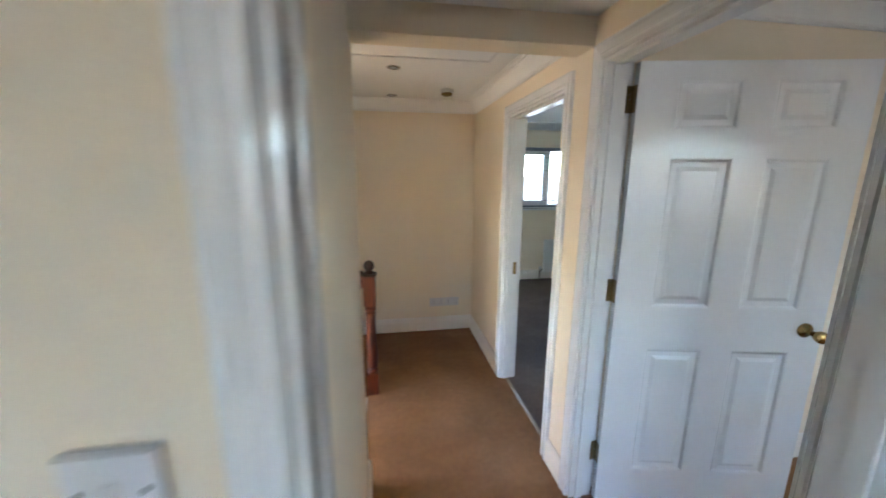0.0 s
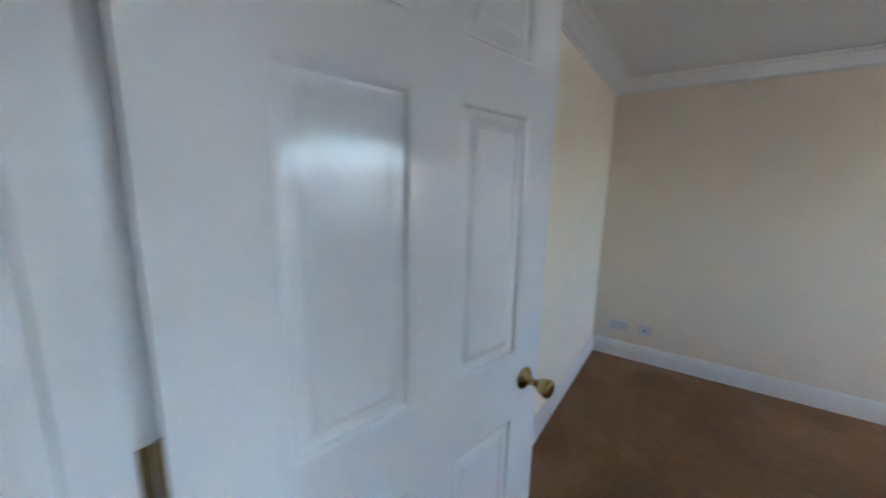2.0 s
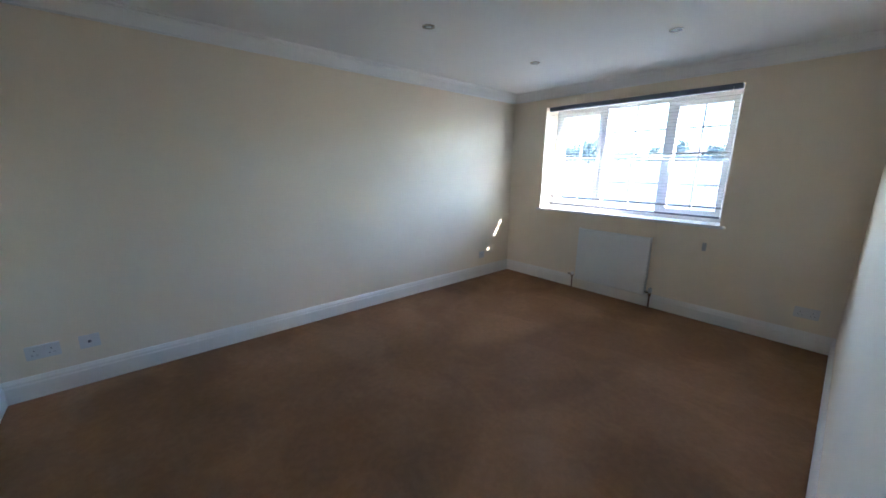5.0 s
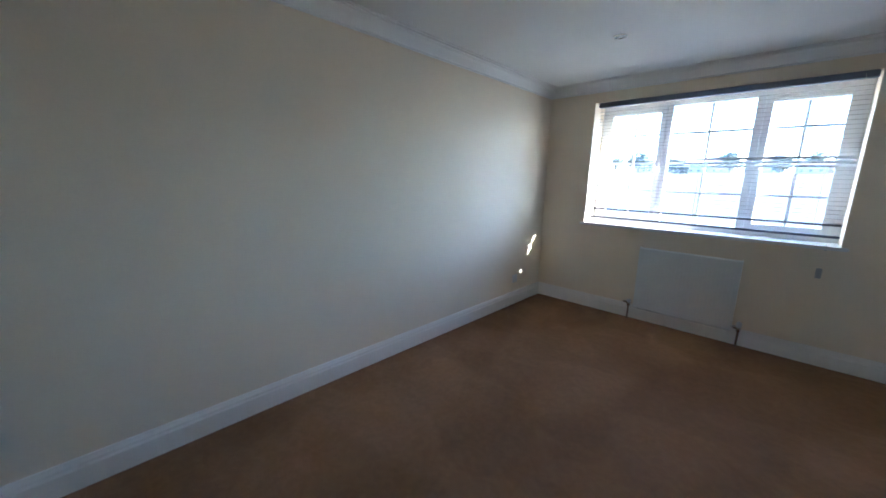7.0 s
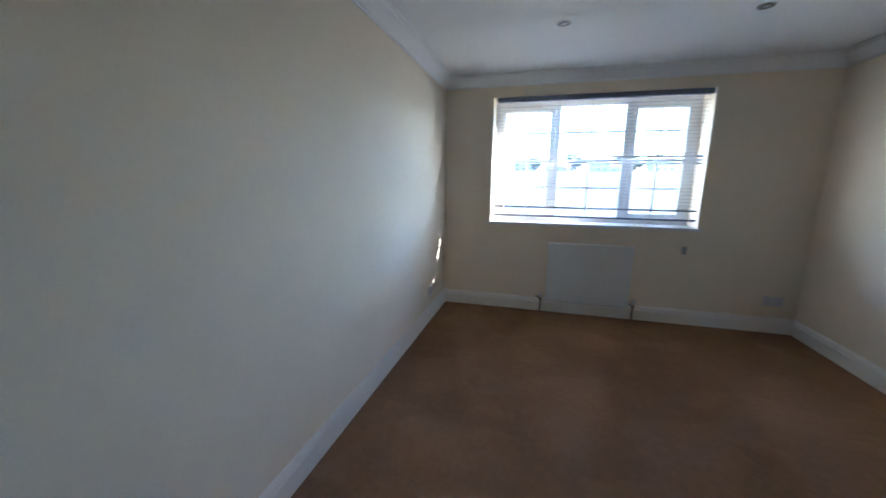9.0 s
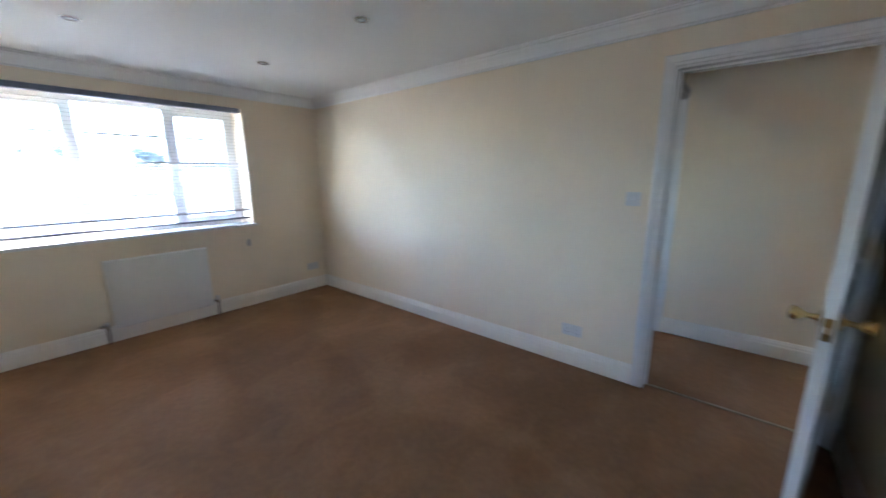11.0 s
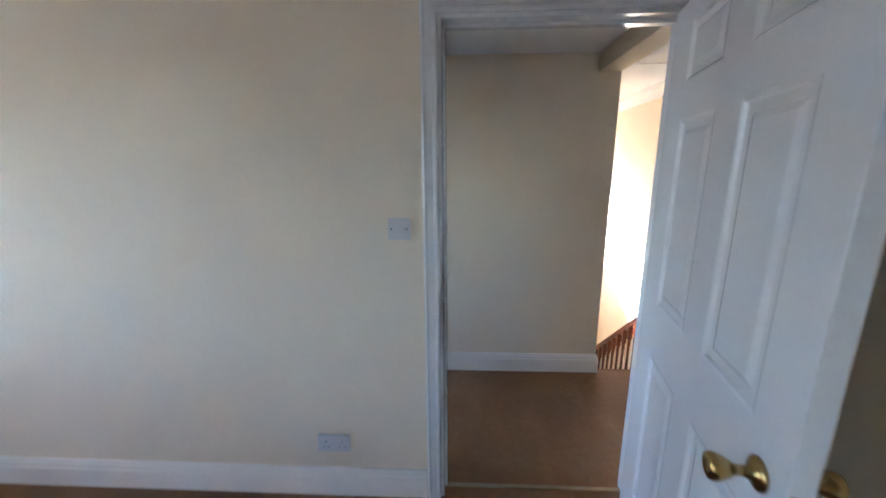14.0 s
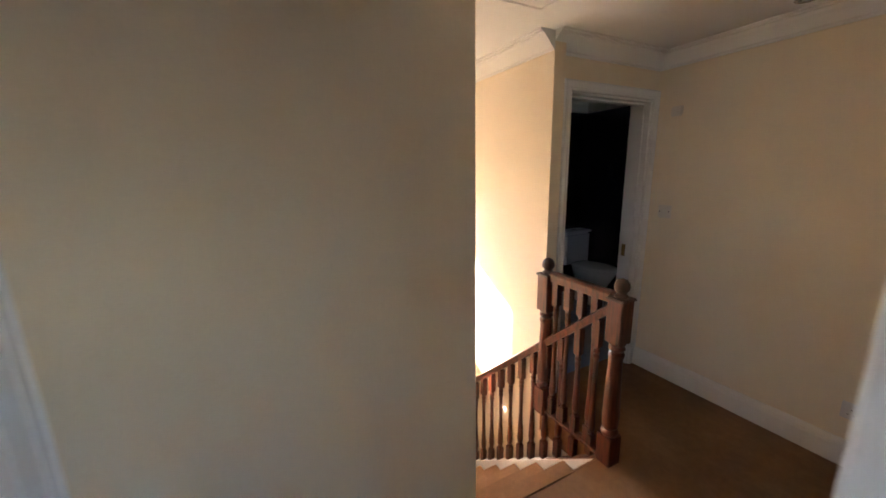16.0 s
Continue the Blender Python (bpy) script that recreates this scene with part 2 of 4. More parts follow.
panel_wall("wall_landing_north", "y", 1.986, 2.10, -1.65, -0.11, 0, CH, [], MAG, "cream plaster end wall of the landing")
panel_wall("wall_bathroom", "x", -1.77, -1.65, 1.09, 2.10, 0, CH, [(1.175, 1.938, 0, 1.93)], MAG, "cream plaster wall with the bathroom doorway")
panel_wall("wall_stair_north", "y", 1.01, 1.09, -3.75, -1.605, -2.7, CH, [], MAG, "cream plaster stairwell wall struck by sun")
panel_wall("wall_stair_fascia", "y", 1.01, 1.09, -1.605, -0.11, -2.7, -0.201, [], MAG, "cream plaster wall under the landing edge")
panel_wall("wall_lobby_west", "x", -1.20, -1.08, -0.97, 0.178, 0, CH, [], MAG, "cream plaster wall of the small lobby")
panel_wall("wall_stair_south", "y", 0.058, 0.178, -3.75, -1.20, -2.7, CH, [], MAG, "cream plaster stairwell wall")
panel_wall("wall_stair_low", "y", 0.058, 0.178, -1.20, -0.11, -2.7, -0.22, [], MAG, "cream plaster wall under the landing")
panel_wall("wall_stair_west", "x", -3.87, -3.75, 0.058, 1.09, -2.7, 2.6, [(0.275, 0.97, 0.62, 1.63)], MAG, "cream plaster stairwell end wall with a window opening")
panel_wall("wall_stair_east", "x", -0.11, 0.0, 0.058, 1.09, -2.7, -0.22, [], MAG, "cream plaster wall at the stair foot")
panel_wall("wall_lobby_south", "y", -1.07, -0.97, -4.0, -0.11, 0, CH, [(-1.072, -0.172, 0, DH)], MAG, "cream plaster wall with a doorway to the back room")
panel_wall("wall_back_west", "x", -4.12, -4.0, -4.9, 0.058, -2.7, 2.6, [], MAG, "cream plaster wall of the back room")
panel_wall("wall_back_south", "y", -4.9, -4.615, -4.0, -0.11, -2.7, 2.6, [(-2.8, -1.5, 1.0, 2.05)], MAG, "cream plaster wall with a window opening")
panel_wall("wall_front_north", "y", 3.6, 3.8, -0.11, 3.17, -2.7, 2.6, [(0.88, 2.95, 1.08, 1.95)], MAG, "cream plaster wall with a window over a radiator")
panel_wall("wall_bath_north", "y", 3.0, 3.2, -3.7, -0.11, -2.7, 2.6, [(-2.47, -1.86, 1.15, 1.76)], BLACKT, "black tiled bathroom wall with a window")
panel_wall("wall_bath_west", "x", -3.25, -3.13, 1.09, 3.0, -2.7, 2.6, [], BLACKT, "black tiled bathroom wall")
panel_wall("wall_bath_south", "y", 1.09, 1.11, -3.6, -1.77, 0, CH, [], BLACKT, "black tiled bathroom wall")
panel_wall("wall_bath_east", "x", -1.79, -1.77, 1.11, 3.0, 0, CH, [(1.175, 1.938, 0, 1.93)], BLACKT, "black tiled bathroom wall round the doorway")
panel_wall("wall_landing_back", "x", -1.65, -1.55, 2.10, 3.0, 0, CH, [], MAG, "plain closing wall")


def slab(name, rows, z0, z1, material, label, category):
    bm = bmesh.new()
    for x0, x1, y0, y1 in rows:
        box(bm, x0, x1, y0, y1, z0, z1)
    return tagged(link(name, bm, material), label, category, kind="structure")


slab("floor_bedroom", [(-0.06, 3.17, -4.615, 0.0)], -0.2, 0.0, CARPET, "plain brown cut-pile carpet with trodden patches", "floor")
slab("floor_landing", [(-1.10, -0.06, -1.03, 1.01), (-1.605, -0.06, 1.01, 1.986), (-1.77, -1.605, 1.09, 1.986)], -0.2, 0.0, CARPET, "plain brown cut-pile carpet on the landing", "floor")
slab("floor_back_room", [(-4.0, -0.11, -4.615, -1.03)], -0.2, 0.0, CARPET2, "dull blue-grey carpet of the back room", "floor")
slab("floor_front_room", [(-0.06, 3.17, 0.12, 3.6)], -0.2, -0.001, TAUPE, "dull taupe-brown carpet of the front room", "floor")
slab("floor_bathroom", [(-3.6, -1.77, 1.11, 3.0)], -0.2, 0.0, FLOORT, "glossy blue-grey tiled bathroom floor", "floor")
slab("floor_hall", [(-3.75, -0.11, 0.178, 1.01)], -2.7, -2.32, CARPET, "carpeted floor at the foot of the stairs", "floor")
slab("ceiling", [(-4.32, 3.30, -4.9, 3.8)], CH, CH + 0.3, CEIL, "smooth matt white painted ceiling", "ceiling")
slab("ceiling_landing", [(-3.75, -0.11, 0.178, 1.01), (-1.65, -0.11, 1.01, 1.986)], LCH, LCH + 0.07, CEIL, "matt white landing ceiling", "ceiling")
slab("ceiling_bathroom", [(-3.13, -1.79, 1.11, 3.0)], LCH, LCH + 0.07, CEIL, "matt white bathroom ceiling", "ceiling")
slab("ceiling_lobby", [(-1.08, -0.11, -0.97, 0.04)], 2.17, 2.28, CEIL, "lower matt white lobby ceiling", "ceiling")
slab("beam", [(-1.08, -0.11, 0.04, 0.178)], 2.06, 2.28, MAG, "cream-painted bulkhead beam across the lobby", "beam")

# skirtings: ogee-topped boards round every room
SK = [(0, 0), (0.018, 0), (0.018, 0.095), (0.014, 0.105), (0.014, 0.118), (0.010, 0.126), (0.006, 0.138), (0, 0.14)]


def skirting(rows, label="white gloss ogee skirting board along the wall"):
    for p0, p1, out, m0, m1 in rows:
        bm = bmesh.new()
        sweep(bm, SK, (*p0, 0.001), (*p1, 0.001), (*out, 0), m0, m1)
        tagged(link("baseboard", bm, SKIRT), label, "skirting", kind="structure")


skirting([
    ((3.17, 0.0), (3.17, -4.615), (-1, 0), 1, -1), ((3.17, -4.615), (0.0, -4.615), (0, 1), 1, -1),
    ((0.0, -4.615), (0.0, -0.966), (1, 0), 1, 0), ((0.0, 0.0), (3.17, 0.0), (0, -1), 0, -1),
    ((-0.11, 1.092), (-0.11, 1.986), (-1, 0), 0, -1), ((-0.11, 1.986), (-1.65, 1.986), (0, -1), 1, 0),
    ((-0.11, 0.02), (-0.11, 0.180), (-1, 0), 0, 0),
    ((-1.08, -0.97), (-1.08, 0.178), (1, 0), 0, 1), ((-1.08, 0.178), (-1.15, 0.178), (0, 1), -1, 0),
    ((-4.0, -4.615), (-4.0, -1.07), (1, 0), 1, -1), ((-1.65, 1.09), (-1.65, 1.12), (1, 0), 0, 0),
    ((0.0, 3.6), (3.17, 3.6), (0, -1), 1, -1), ((3.17, 0.12), (3.17, 3.6), (-1, 0), 1, -1),
    ((-4.0, -1.07), (-1.13, -1.07), (0, -1), 1, 0)])

# coving: a stepped plaster cornice
CO = [(0, 0), (0, -0.095), (0.010, -0.095), (0.010, -0.083), (0.020, -0.078), (0.034, -0.062), (0.052, -0.044), (0.068, -0.032), (0.076, -0.020), (0.090, -0.018), (0.090, -0.008), (0.104, -0.008), (0.104, 0)]


def coving(rows, h=CH):
    for p0, p1, out, m0, m1 in rows:
        bm = bmesh.new()
        sweep(bm, CO, (*p0, h - 0.001), (*p1, h - 0.001), (*out, 0), m0, m1)
        tagged(link("trim", bm, CEIL), "white moulded plaster coving under the ceiling", "coving", kind="structure")


coving([
    ((3.17, 0.0), (3.17, -4.615), (-1, 0), 1, -1), ((3.17, -4.615), (0.0, -4.615), (0, 1), 1, -1),
    ((0.0, -4.615), (0.0, 0.0), (1, 0), 1, -1), ((0.0, 0.0), (3.17, 0.0), (0, -1), 1, -1),
    ((-4.0, -4.615), (-4.0, -1.07), (1, 0), 1, -1), ((0.0, 3.6), (3.17, 3.6), (0, -1), 1, -1),
    ])
coving([((-1.79, 3.0), (-3.13, 3.0), (0, -1), 1, -1), ((-3.13, 3.0), (-3.13, 1.11), (1, 0), 1, -1)], LCH)

coving([
    ((-0.11, 0.178), (-0.11, 1.986), (-1, 0), 0, -1), ((-0.11, 1.986), (-1.65, 1.986), (0, -1), 1, -1),
    ((-1.65, 1.986), (-1.65, 1.01), (1, 0), 1, 0), ((-1.605, 1.01), (-3.75, 1.01), (0, -1), 0, 0)], LCH)

# door linings and architraves
AR = [(0.0, 0.0), (0.0, 0.012), (0.006, 0.018), (0.016, 0.018), (0.020, 0.014), (0.044, 0.018), (0.052, 0.022), (0.060, 0.018), (0.062, 0.0)]


def architrave(parent, plane, side, a0, a1, top, axis):
    """Three mitred lengths round an opening; side: the way the moulding faces."""
    pts = [(a0, 0.0), (a0, top), (a1, top), (a1, 0.0)]
    dirs = [(-1, 0), (-1, 1), (1, 1), (1, 0)]
    for i in range(3):
        bm = bmesh.new()
        rings = []
        for k in (i, i + 1):
            ring = []
            for u, v in AR:
                a, z = pts[k][0] + dirs[k][0] * u, pts[k][1] + dirs[k][1] * u
                f = plane + side * v
                ring.append(bm.verts.new((f, a, z) if axis == "x" else (a, f, z)))
            rings.append(ring)
        n = len(AR)
        for j in range(n):
            q = (j + 1) % n
            bm.faces.new((rings[0][j], rings[0][q], rings[1][q], rings[1][j]))
        bm.faces.new(rings[0])
        bm.faces.new(rings[1][::-1])
        part("architrave", bm, GLOSS, parent)


def door_frame(name, axis, f0, f1, a0, a1, top, stop, label, sides=(1, 1)):
    """A lining in the opening with a stop bead and architraves on its faces."""
    root = tagged(new(name), label, "door frame", kind="structure")
    t = 0.022

    def b(x0, x1, y0, y1, z0, z1):
        return boxes((x0, x1, y0, y1, z0, z1) if axis == "x" else (y0, y1, x0, x1, z0, z1), bevel=0.0015)
    part("lining", b(f0 - 0.002, f1 + 0.002, a0, a0 + t, 0, top), GLOSS, root)
    part("lining", b(f0 - 0.002, f1 + 0.002, a1 - t, a1, 0, top), GLOSS, root)
    part("lining", b(f0 - 0.002, f1 + 0.002, a0 + t, a1 - t, top - t, top), GLOSS, root)
    s0, s1 = stop
    part("stop_bead", b(s0, s1, a0 + t, a0 + t + 0.012, 0, top - t), GLOSS, root)
    part("stop_bead", b(s0, s1, a1 - t - 0.012, a1 - t, 0, top - t), GLOSS, root)
    part("stop_bead", b(s0, s1, a0 + t + 0.012, a1 - t - 0.012, top - t - 0.012, top - t), GLOSS, root)
    if sides[0]:
        architrave(root, f0, -1, a0 + 0.008, a1 - 0.008, top - 0.008, axis)
    if sides[1]:
        architrave(root, f1, 1, a0 + 0.008, a1 - 0.008, top - 0.008, axis)
    return root


fr = door_frame("door_frame_1", "x", -0.11, 0.0, -0.910, -0.036, DH, (-0.085, -0.05), "white gloss moulded frame of the bedroom doorway")
for z in (0.258, 1.063, 1.843):
    part("hinge_flap", boxes((-0.018, -0.004, -0.0605, -0.0582, z - 0.05, z + 0.05)), DULLBRASS, fr, "tarnished brass hinge flap")
part("strike_plate", boxes((-0.045, -0.02, -0.888, -0.886, 0.84, 0.93)), BRASS, fr, "brass strike plate")
fr = door_frame("door_frame_2", "x", -0.11, 0.0, 0.235, 1.035, 1.955, (-0.085, -0.05), "white gloss moulded frame of the front room doorway")
part("strike_plate", boxes((-0.045, -0.02, 1.011, 1.013, 0.84, 0.93)), DULLBRASS, fr, "brass strike plate")
fr = door_frame("door_frame_3", "y", -1.07, -0.97, -1.072, -0.172, DH, (-1.04, -1.005), "white gloss moulded frame of the back room doorway")
part("strike_plate", boxes((-1.05, -1.048, -1.064, -1.040, 0.86, 0.91)), DULLBRASS, fr, "dark brass strike plate")
fr = door_frame("door_frame_4", "x", -1.79, -1.65, 1.175, 1.938, 1.93, (-1.72, -1.685), "white gloss moulded frame of the bathroom doorway")
part("strike_plate", boxes((-1.77, -1.74, 1.914, 1.916, 0.84, 0.93)), DULLBRASS, fr, "dark brass strike plate")

for name, rows, label in (("threshold", (-0.070, -0.048, -0.888, -0.058, 0.0, 0.006), "brass carpet bar across the bedroom doorway"),
                          ("threshold", (-0.070, -0.048, 0.257, 1.013, 0.0, 0.006), "pale metal carpet bar across the doorway")):
    tagged(link(name, boxes(rows, bevel=0.002), CARBAR), label, "carpet bar", kind="structure")

# stairs going down to the west
RISE, GOING, TOPX = 0.193, 0.222, -1.10
stairs = tagged(new("stairs"), "straight carpeted stairs going down beside a wooden balustrade", "stairs", kind="structure")
for i in range(12):
    z = -RISE * (i + 1)
    x1 = TOPX - GOING * i
    bm = bmesh.new()
    box(bm, x1 - GOING - 0.018, x1, 0.192, 0.955, z - 0.035, z, bevel=0.008)
    part("tread", bm, CARPET, stairs)
    part("riser", boxes((x1 - 0.012, x1, 0.192, 0.955, z + 0.0005, z + RISE - 0.0355)), CARPET, stairs)
part("nosing", boxes((TOPX - 0.02, TOPX + 0.001, 0.179, 0.955, -0.036, 0.003), bevel=0.008), CARPET, stairs)
for y0, y1 in ((0.1785, 0.192), (0.955, 1.008)):
    bm = bmesh.new()
    L = GOING * 12
    a = [(TOPX, 0.0), (TOPX, -0.30), (TOPX - L, -RISE * 12 - 0.05), (TOPX - L, -RISE * 12 + 0.13)]
    ring = [[bm.verts.new((x, y, z)) for x, z in a] for y in (y0, y1)]
    for i in range(4):
        j = (i + 1) % 4
        bm.faces.new((ring[0][i], ring[0][j], ring[1][j], ring[1][i]))
    bm.faces.new(ring[0])
    bm.faces.new(ring[1][::-1])
    part("string", bm, SATIN, stairs, "white painted stair string")

# loft hatch in the landing ceiling
hatch = tagged(new("loft_hatch"), "white painted loft hatch with a thin frame in the ceiling", "loft hatch", kind="structure")
HX0, HX1, HY0, HY1 = -1.45, -0.33, 0.25, 0.77
part("panel", boxes((HX0 + 0.02, HX1 - 0.02, HY0 + 0.02, HY1 - 0.02, LCH - 0.006, LCH - 0.001)), CEIL, hatch)
for r in ((HX0, HX1, HY0, HY0 + 0.016), (HX0, HX1, HY1 - 0.016, HY1), (HX0, HX0 + 0.016, HY0 + 0.016, HY1 - 0.016), (HX1 - 0.016, HX1, HY0 + 0.016, HY1 - 0.016)):
    part("frame", boxes((*r, LCH - 0.010, LCH - 0.001), bevel=0.003), SATIN, hatch)


# ==== windows ====
def window(name, axis, plane, sgn, a0, a1, z0, z1, lights, rows, cols, label):
    """White frame of several lights with glazing bars. plane: the middle of the frame; sgn: towards the room; lights: (start, end, opening)."""
    root = tagged(new(name), label, "window", kind="structure")
    d = 0.035

    def b(p0, p1, q0, q1, f0, f1, bev=0.004):
        f0, f1 = sorted((plane + sgn * f0, plane + sgn * f1))
        return boxes((f0, f1, p0, p1, q0, q1) if axis == "x" else (p0, p1, f0, f1, q0, q1), bevel=bev)
    w = 0.055
    part("window_frame", b(a0, a1, z1 - w, z1, -d, d), UPVC, root)
    part("window_frame", b(a0, a1, z0, z0 + w, -d, d), UPVC, root)
    part("window_frame", b(a0, a0 + w, z0 + w, z1 - w, -d, d), UPVC, root)
    part("window_frame", b(a1 - w, a1, z0 + w, z1 - w, -d, d), UPVC, root)
    for (s, e, opens), nxt in zip(lights, lights[1:]):
        part("mullion", b(e, nxt[0], z0 + w, z1 - w, -d, d), UPVC, root)
    for s, e, opens in lights:
        p0, p1, q0, q1 = s, e, z0 + w, z1 - w
        if opens:
            c = 0.05
            part("sash", b(p0 + 0.003, p1 - 0.003, q1 - c, q1 - 0.003, -0.02, d + 0.014), UPVC, root)
            part("sash", b(p0 + 0.003, p1 - 0.003, q0 + 0.003, q0 + c, -0.02, d + 0.014), UPVC, root)
            part("sash", b(p0 + 0.003, p0 + c, q0 + c, q1 - c, -0.02, d + 0.014), UPVC, root)
            part("sash", b(p1 - c, p1 - 0.003, q0 + c, q1 - c, -0.02, d + 0.014), UPVC, root)
            hx = p0 + c / 2 if opens > 0 else p1 - c / 2
            hz = (q0 + q1) / 2
            hd = part("handle", b(hx - 0.012, hx + 0.012, hz - 0.04, hz + 0.03, d + 0.014, d + 0.03), UPVC, root, "white casement handle")
            part("lever", b(hx - 0.008, hx + 0.008, hz - 0.13, hz - 0.02, d + 0.03, d + 0.044), UPVC, hd)
            p0, p1, q0, q1 = p0 + c, p1 - c, q0 + c, q1 - c
        pane = part("pane", b(p0, p1, q0, q1, -0.004, 0.004, 0), glass, root)
        pane.visible_shadow = False
        for i in range(1, cols):
            x = p0 + (p1 - p0) * i / cols
            part("glazing_bar", b(x - 0.0105, x + 0.0105, q0, q1, -0.009, 0.011, 0.003), UPVC, root)
        for z in (rows if isinstance(rows, tuple) else [q0 + (q1 - q0) * i / rows for i in range(1, rows)]):
            part("glazing_bar", b(p0, p1, z - 0.0105, z + 0.0105, -0.0095, 0.0115, 0.003), UPVC, root)
    return root


w1 = window("window_1", "y", -4.90, 1, 0.84, 2.69, 0.90, 2.09,
            [(0.895, 1.41, -1), (1.464, 2.055, 0), (2.10, 2.635, 1)], (1.245, 1.512, 1.785), 2, "white plastic window of three lights with glazing bars")
part("window_sill", boxes((0.80, 2.73, -4.865, -4.585, 0.88, 0.905), bevel=0.006), GLOSS, w1, "white gloss window board")
window("window_2", "y", -4.78, 1, -2.8, -1.5, 1.0, 2.05, [(-2.745, -2.19, 1), (-2.11, -1.555, 0)], 1, 1, "white plastic window of the back room")
w3 = window("window_3", "y", 3.7, -1, 0.88, 2.95, 1.08, 1.95, [(0.935, 1.40, 1), (1.46, 2.37, 0), (2.43, 2.895, -1)], 1, 1, "white plastic window of the front room")
part("window_sill", boxes((0.84, 2.99, 3.56, 3.665, 1.055, 1.08), bevel=0.006), GLOSS, w3, "white window board")
window("window_4", "y", 3.1, -1, -2.47, -1.86, 1.15, 1.76, [(-2.415, -1.915, 0)], 3, 1, "white plastic bathroom window")
window("window_5", "x", -3.82, 1, 0.275, 0.97, 0.62, 1.63, [(0.31, 0.935, 0)], (1.15,), 1, "tall white plastic stairwell window")


# ==== things ====
def slat_mesh(x0, x1, tilt, twist=0.0):
    """A thin curved slat; tilt: degrees all along; twist: degrees more towards its low-x end, where it has slipped on its cords."""
    bm = bmesh.new()
    prof = [(-0.0125, -0.0012), (-0.006, -0.0003), (0.0, 0.0), (0.006, -0.0003), (0.0125, -0.0012)]
    xs = [x0 + (x1 - x0) * k / 12 for k in range(13)] if twist else [x0, x1]
    rings = []
    for x in xs:
        k = min(1.0, max(0.0, (0.62 - (x - x0) / (x1 - x0)) / 0.2))
        a = radians(tilt + twist * k * k * (3 - 2 * k))
        rings.append([bm.verts.new((x, u * math.cos(a) - (v + h) * math.sin(a), u * math.sin(a) + (v + h) * math.cos(a))) for h in (0, -0.0008) for u, v in prof])
    for p, q in zip(rings, rings[1:]):
        for k in range(4):
            bm.faces.new((p[k], p[k + 1], q[k + 1], q[k]))
            bm.faces.new((p[k + 5], q[k + 5], q[k + 6], p[k + 6]))
        bm.faces.new((p[0], q[0], q[5], p[5]))
        bm.faces.new((p[4], p[9], q[9], q[4]))
    return bm


def venetian(x0, x1, y, z0, z1, pitch, label, slipped=()):
    """Slatted blind let down with its slats open, its cords and rails. slipped: the slats, counted from below, that hang twisted."""
    root = tagged(new("venetian_blind"), label, "blind")
    part("head_rail", boxes((x0, x1, y - 0.025, y + 0.028, z1 - 0.045, z1), bevel=0.004), HEADRAIL, root, "grey steel head rail")
    me = None
    for i in range(int((z1 - 0.07 - z0 - 0.11) / pitch) + 1):
        z = z0 + 0.11 + pitch * i
        if i in slipped:
            # lighter material than the other slats, to make up for missing light
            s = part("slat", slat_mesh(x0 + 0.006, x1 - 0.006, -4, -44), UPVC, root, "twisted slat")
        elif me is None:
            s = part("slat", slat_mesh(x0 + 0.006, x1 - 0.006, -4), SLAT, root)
            me = s.data
        else:
            s = new("slat", me)
            s.parent = root
        s.location = (0, y, z)
        s.rotation_euler = (radians(1.2 * math.sin(i * 1.7)), radians(0.05 * math.sin(i * 2.3)), 0)
    part("bottom_rail", boxes((x0 + 0.004, x1 - 0.004, y - 0.0125, y + 0.0125, z0, z0 + 0.018), bevel=0.003), RAIL, root, "dark steel bottom rail")
    # shade among the bunched slats comes from the dark STACK colour
    part("stacked_slats", boxes(*[(x0 + 0.006, x1 - 0.006, y - 0.0125, y + 0.0125, z0 + 0.086 + 0.004 * k, z0 + 0.089 + 0.004 * k) for k in range(4)]), STACK, root, "bunch of slats coloured dark as if in shade")
    for x in (x0 + 0.15, (x0 + x1) / 2, x1 - 0.15):
        bm = bmesh.new()
        for dy in (-0.0137, 0.0137):
            box(bm, x - 0.0008, x + 0.0008, y + dy - 0.0006, y + dy + 0.0006, z0 + 0.018, z1 - 0.03)
        part("ladder_cord", bm, CORD, root)
    part("pull_cord", boxes((x0 + 0.06, x0 + 0.062, y + 0.031, y + 0.033, z0 - 0.06, z1 - 0.02)), CORD, root, "thin white pull cord")
    bm = bmesh.new()
    lathe(bm, [(0.002, 0.0), (0.007, -0.01), (0.008, -0.035), (0.004, -0.04)], 10, (x0 + 0.061, y + 0.032, z0 - 0.05))
    part("cord_toggle", bm, GREYC, root, "", True)
    return root


venetian(0.89, 2.94, 3.632, 1.10, 1.948, 0.06, "open venetian blind with dark rails in the front room")
venetian(0.852, 2.655, -4.645, 0.962, 2.088, 0.031, "open white venetian blind with dark rails and a few twisted slats", (13, 14, 15))


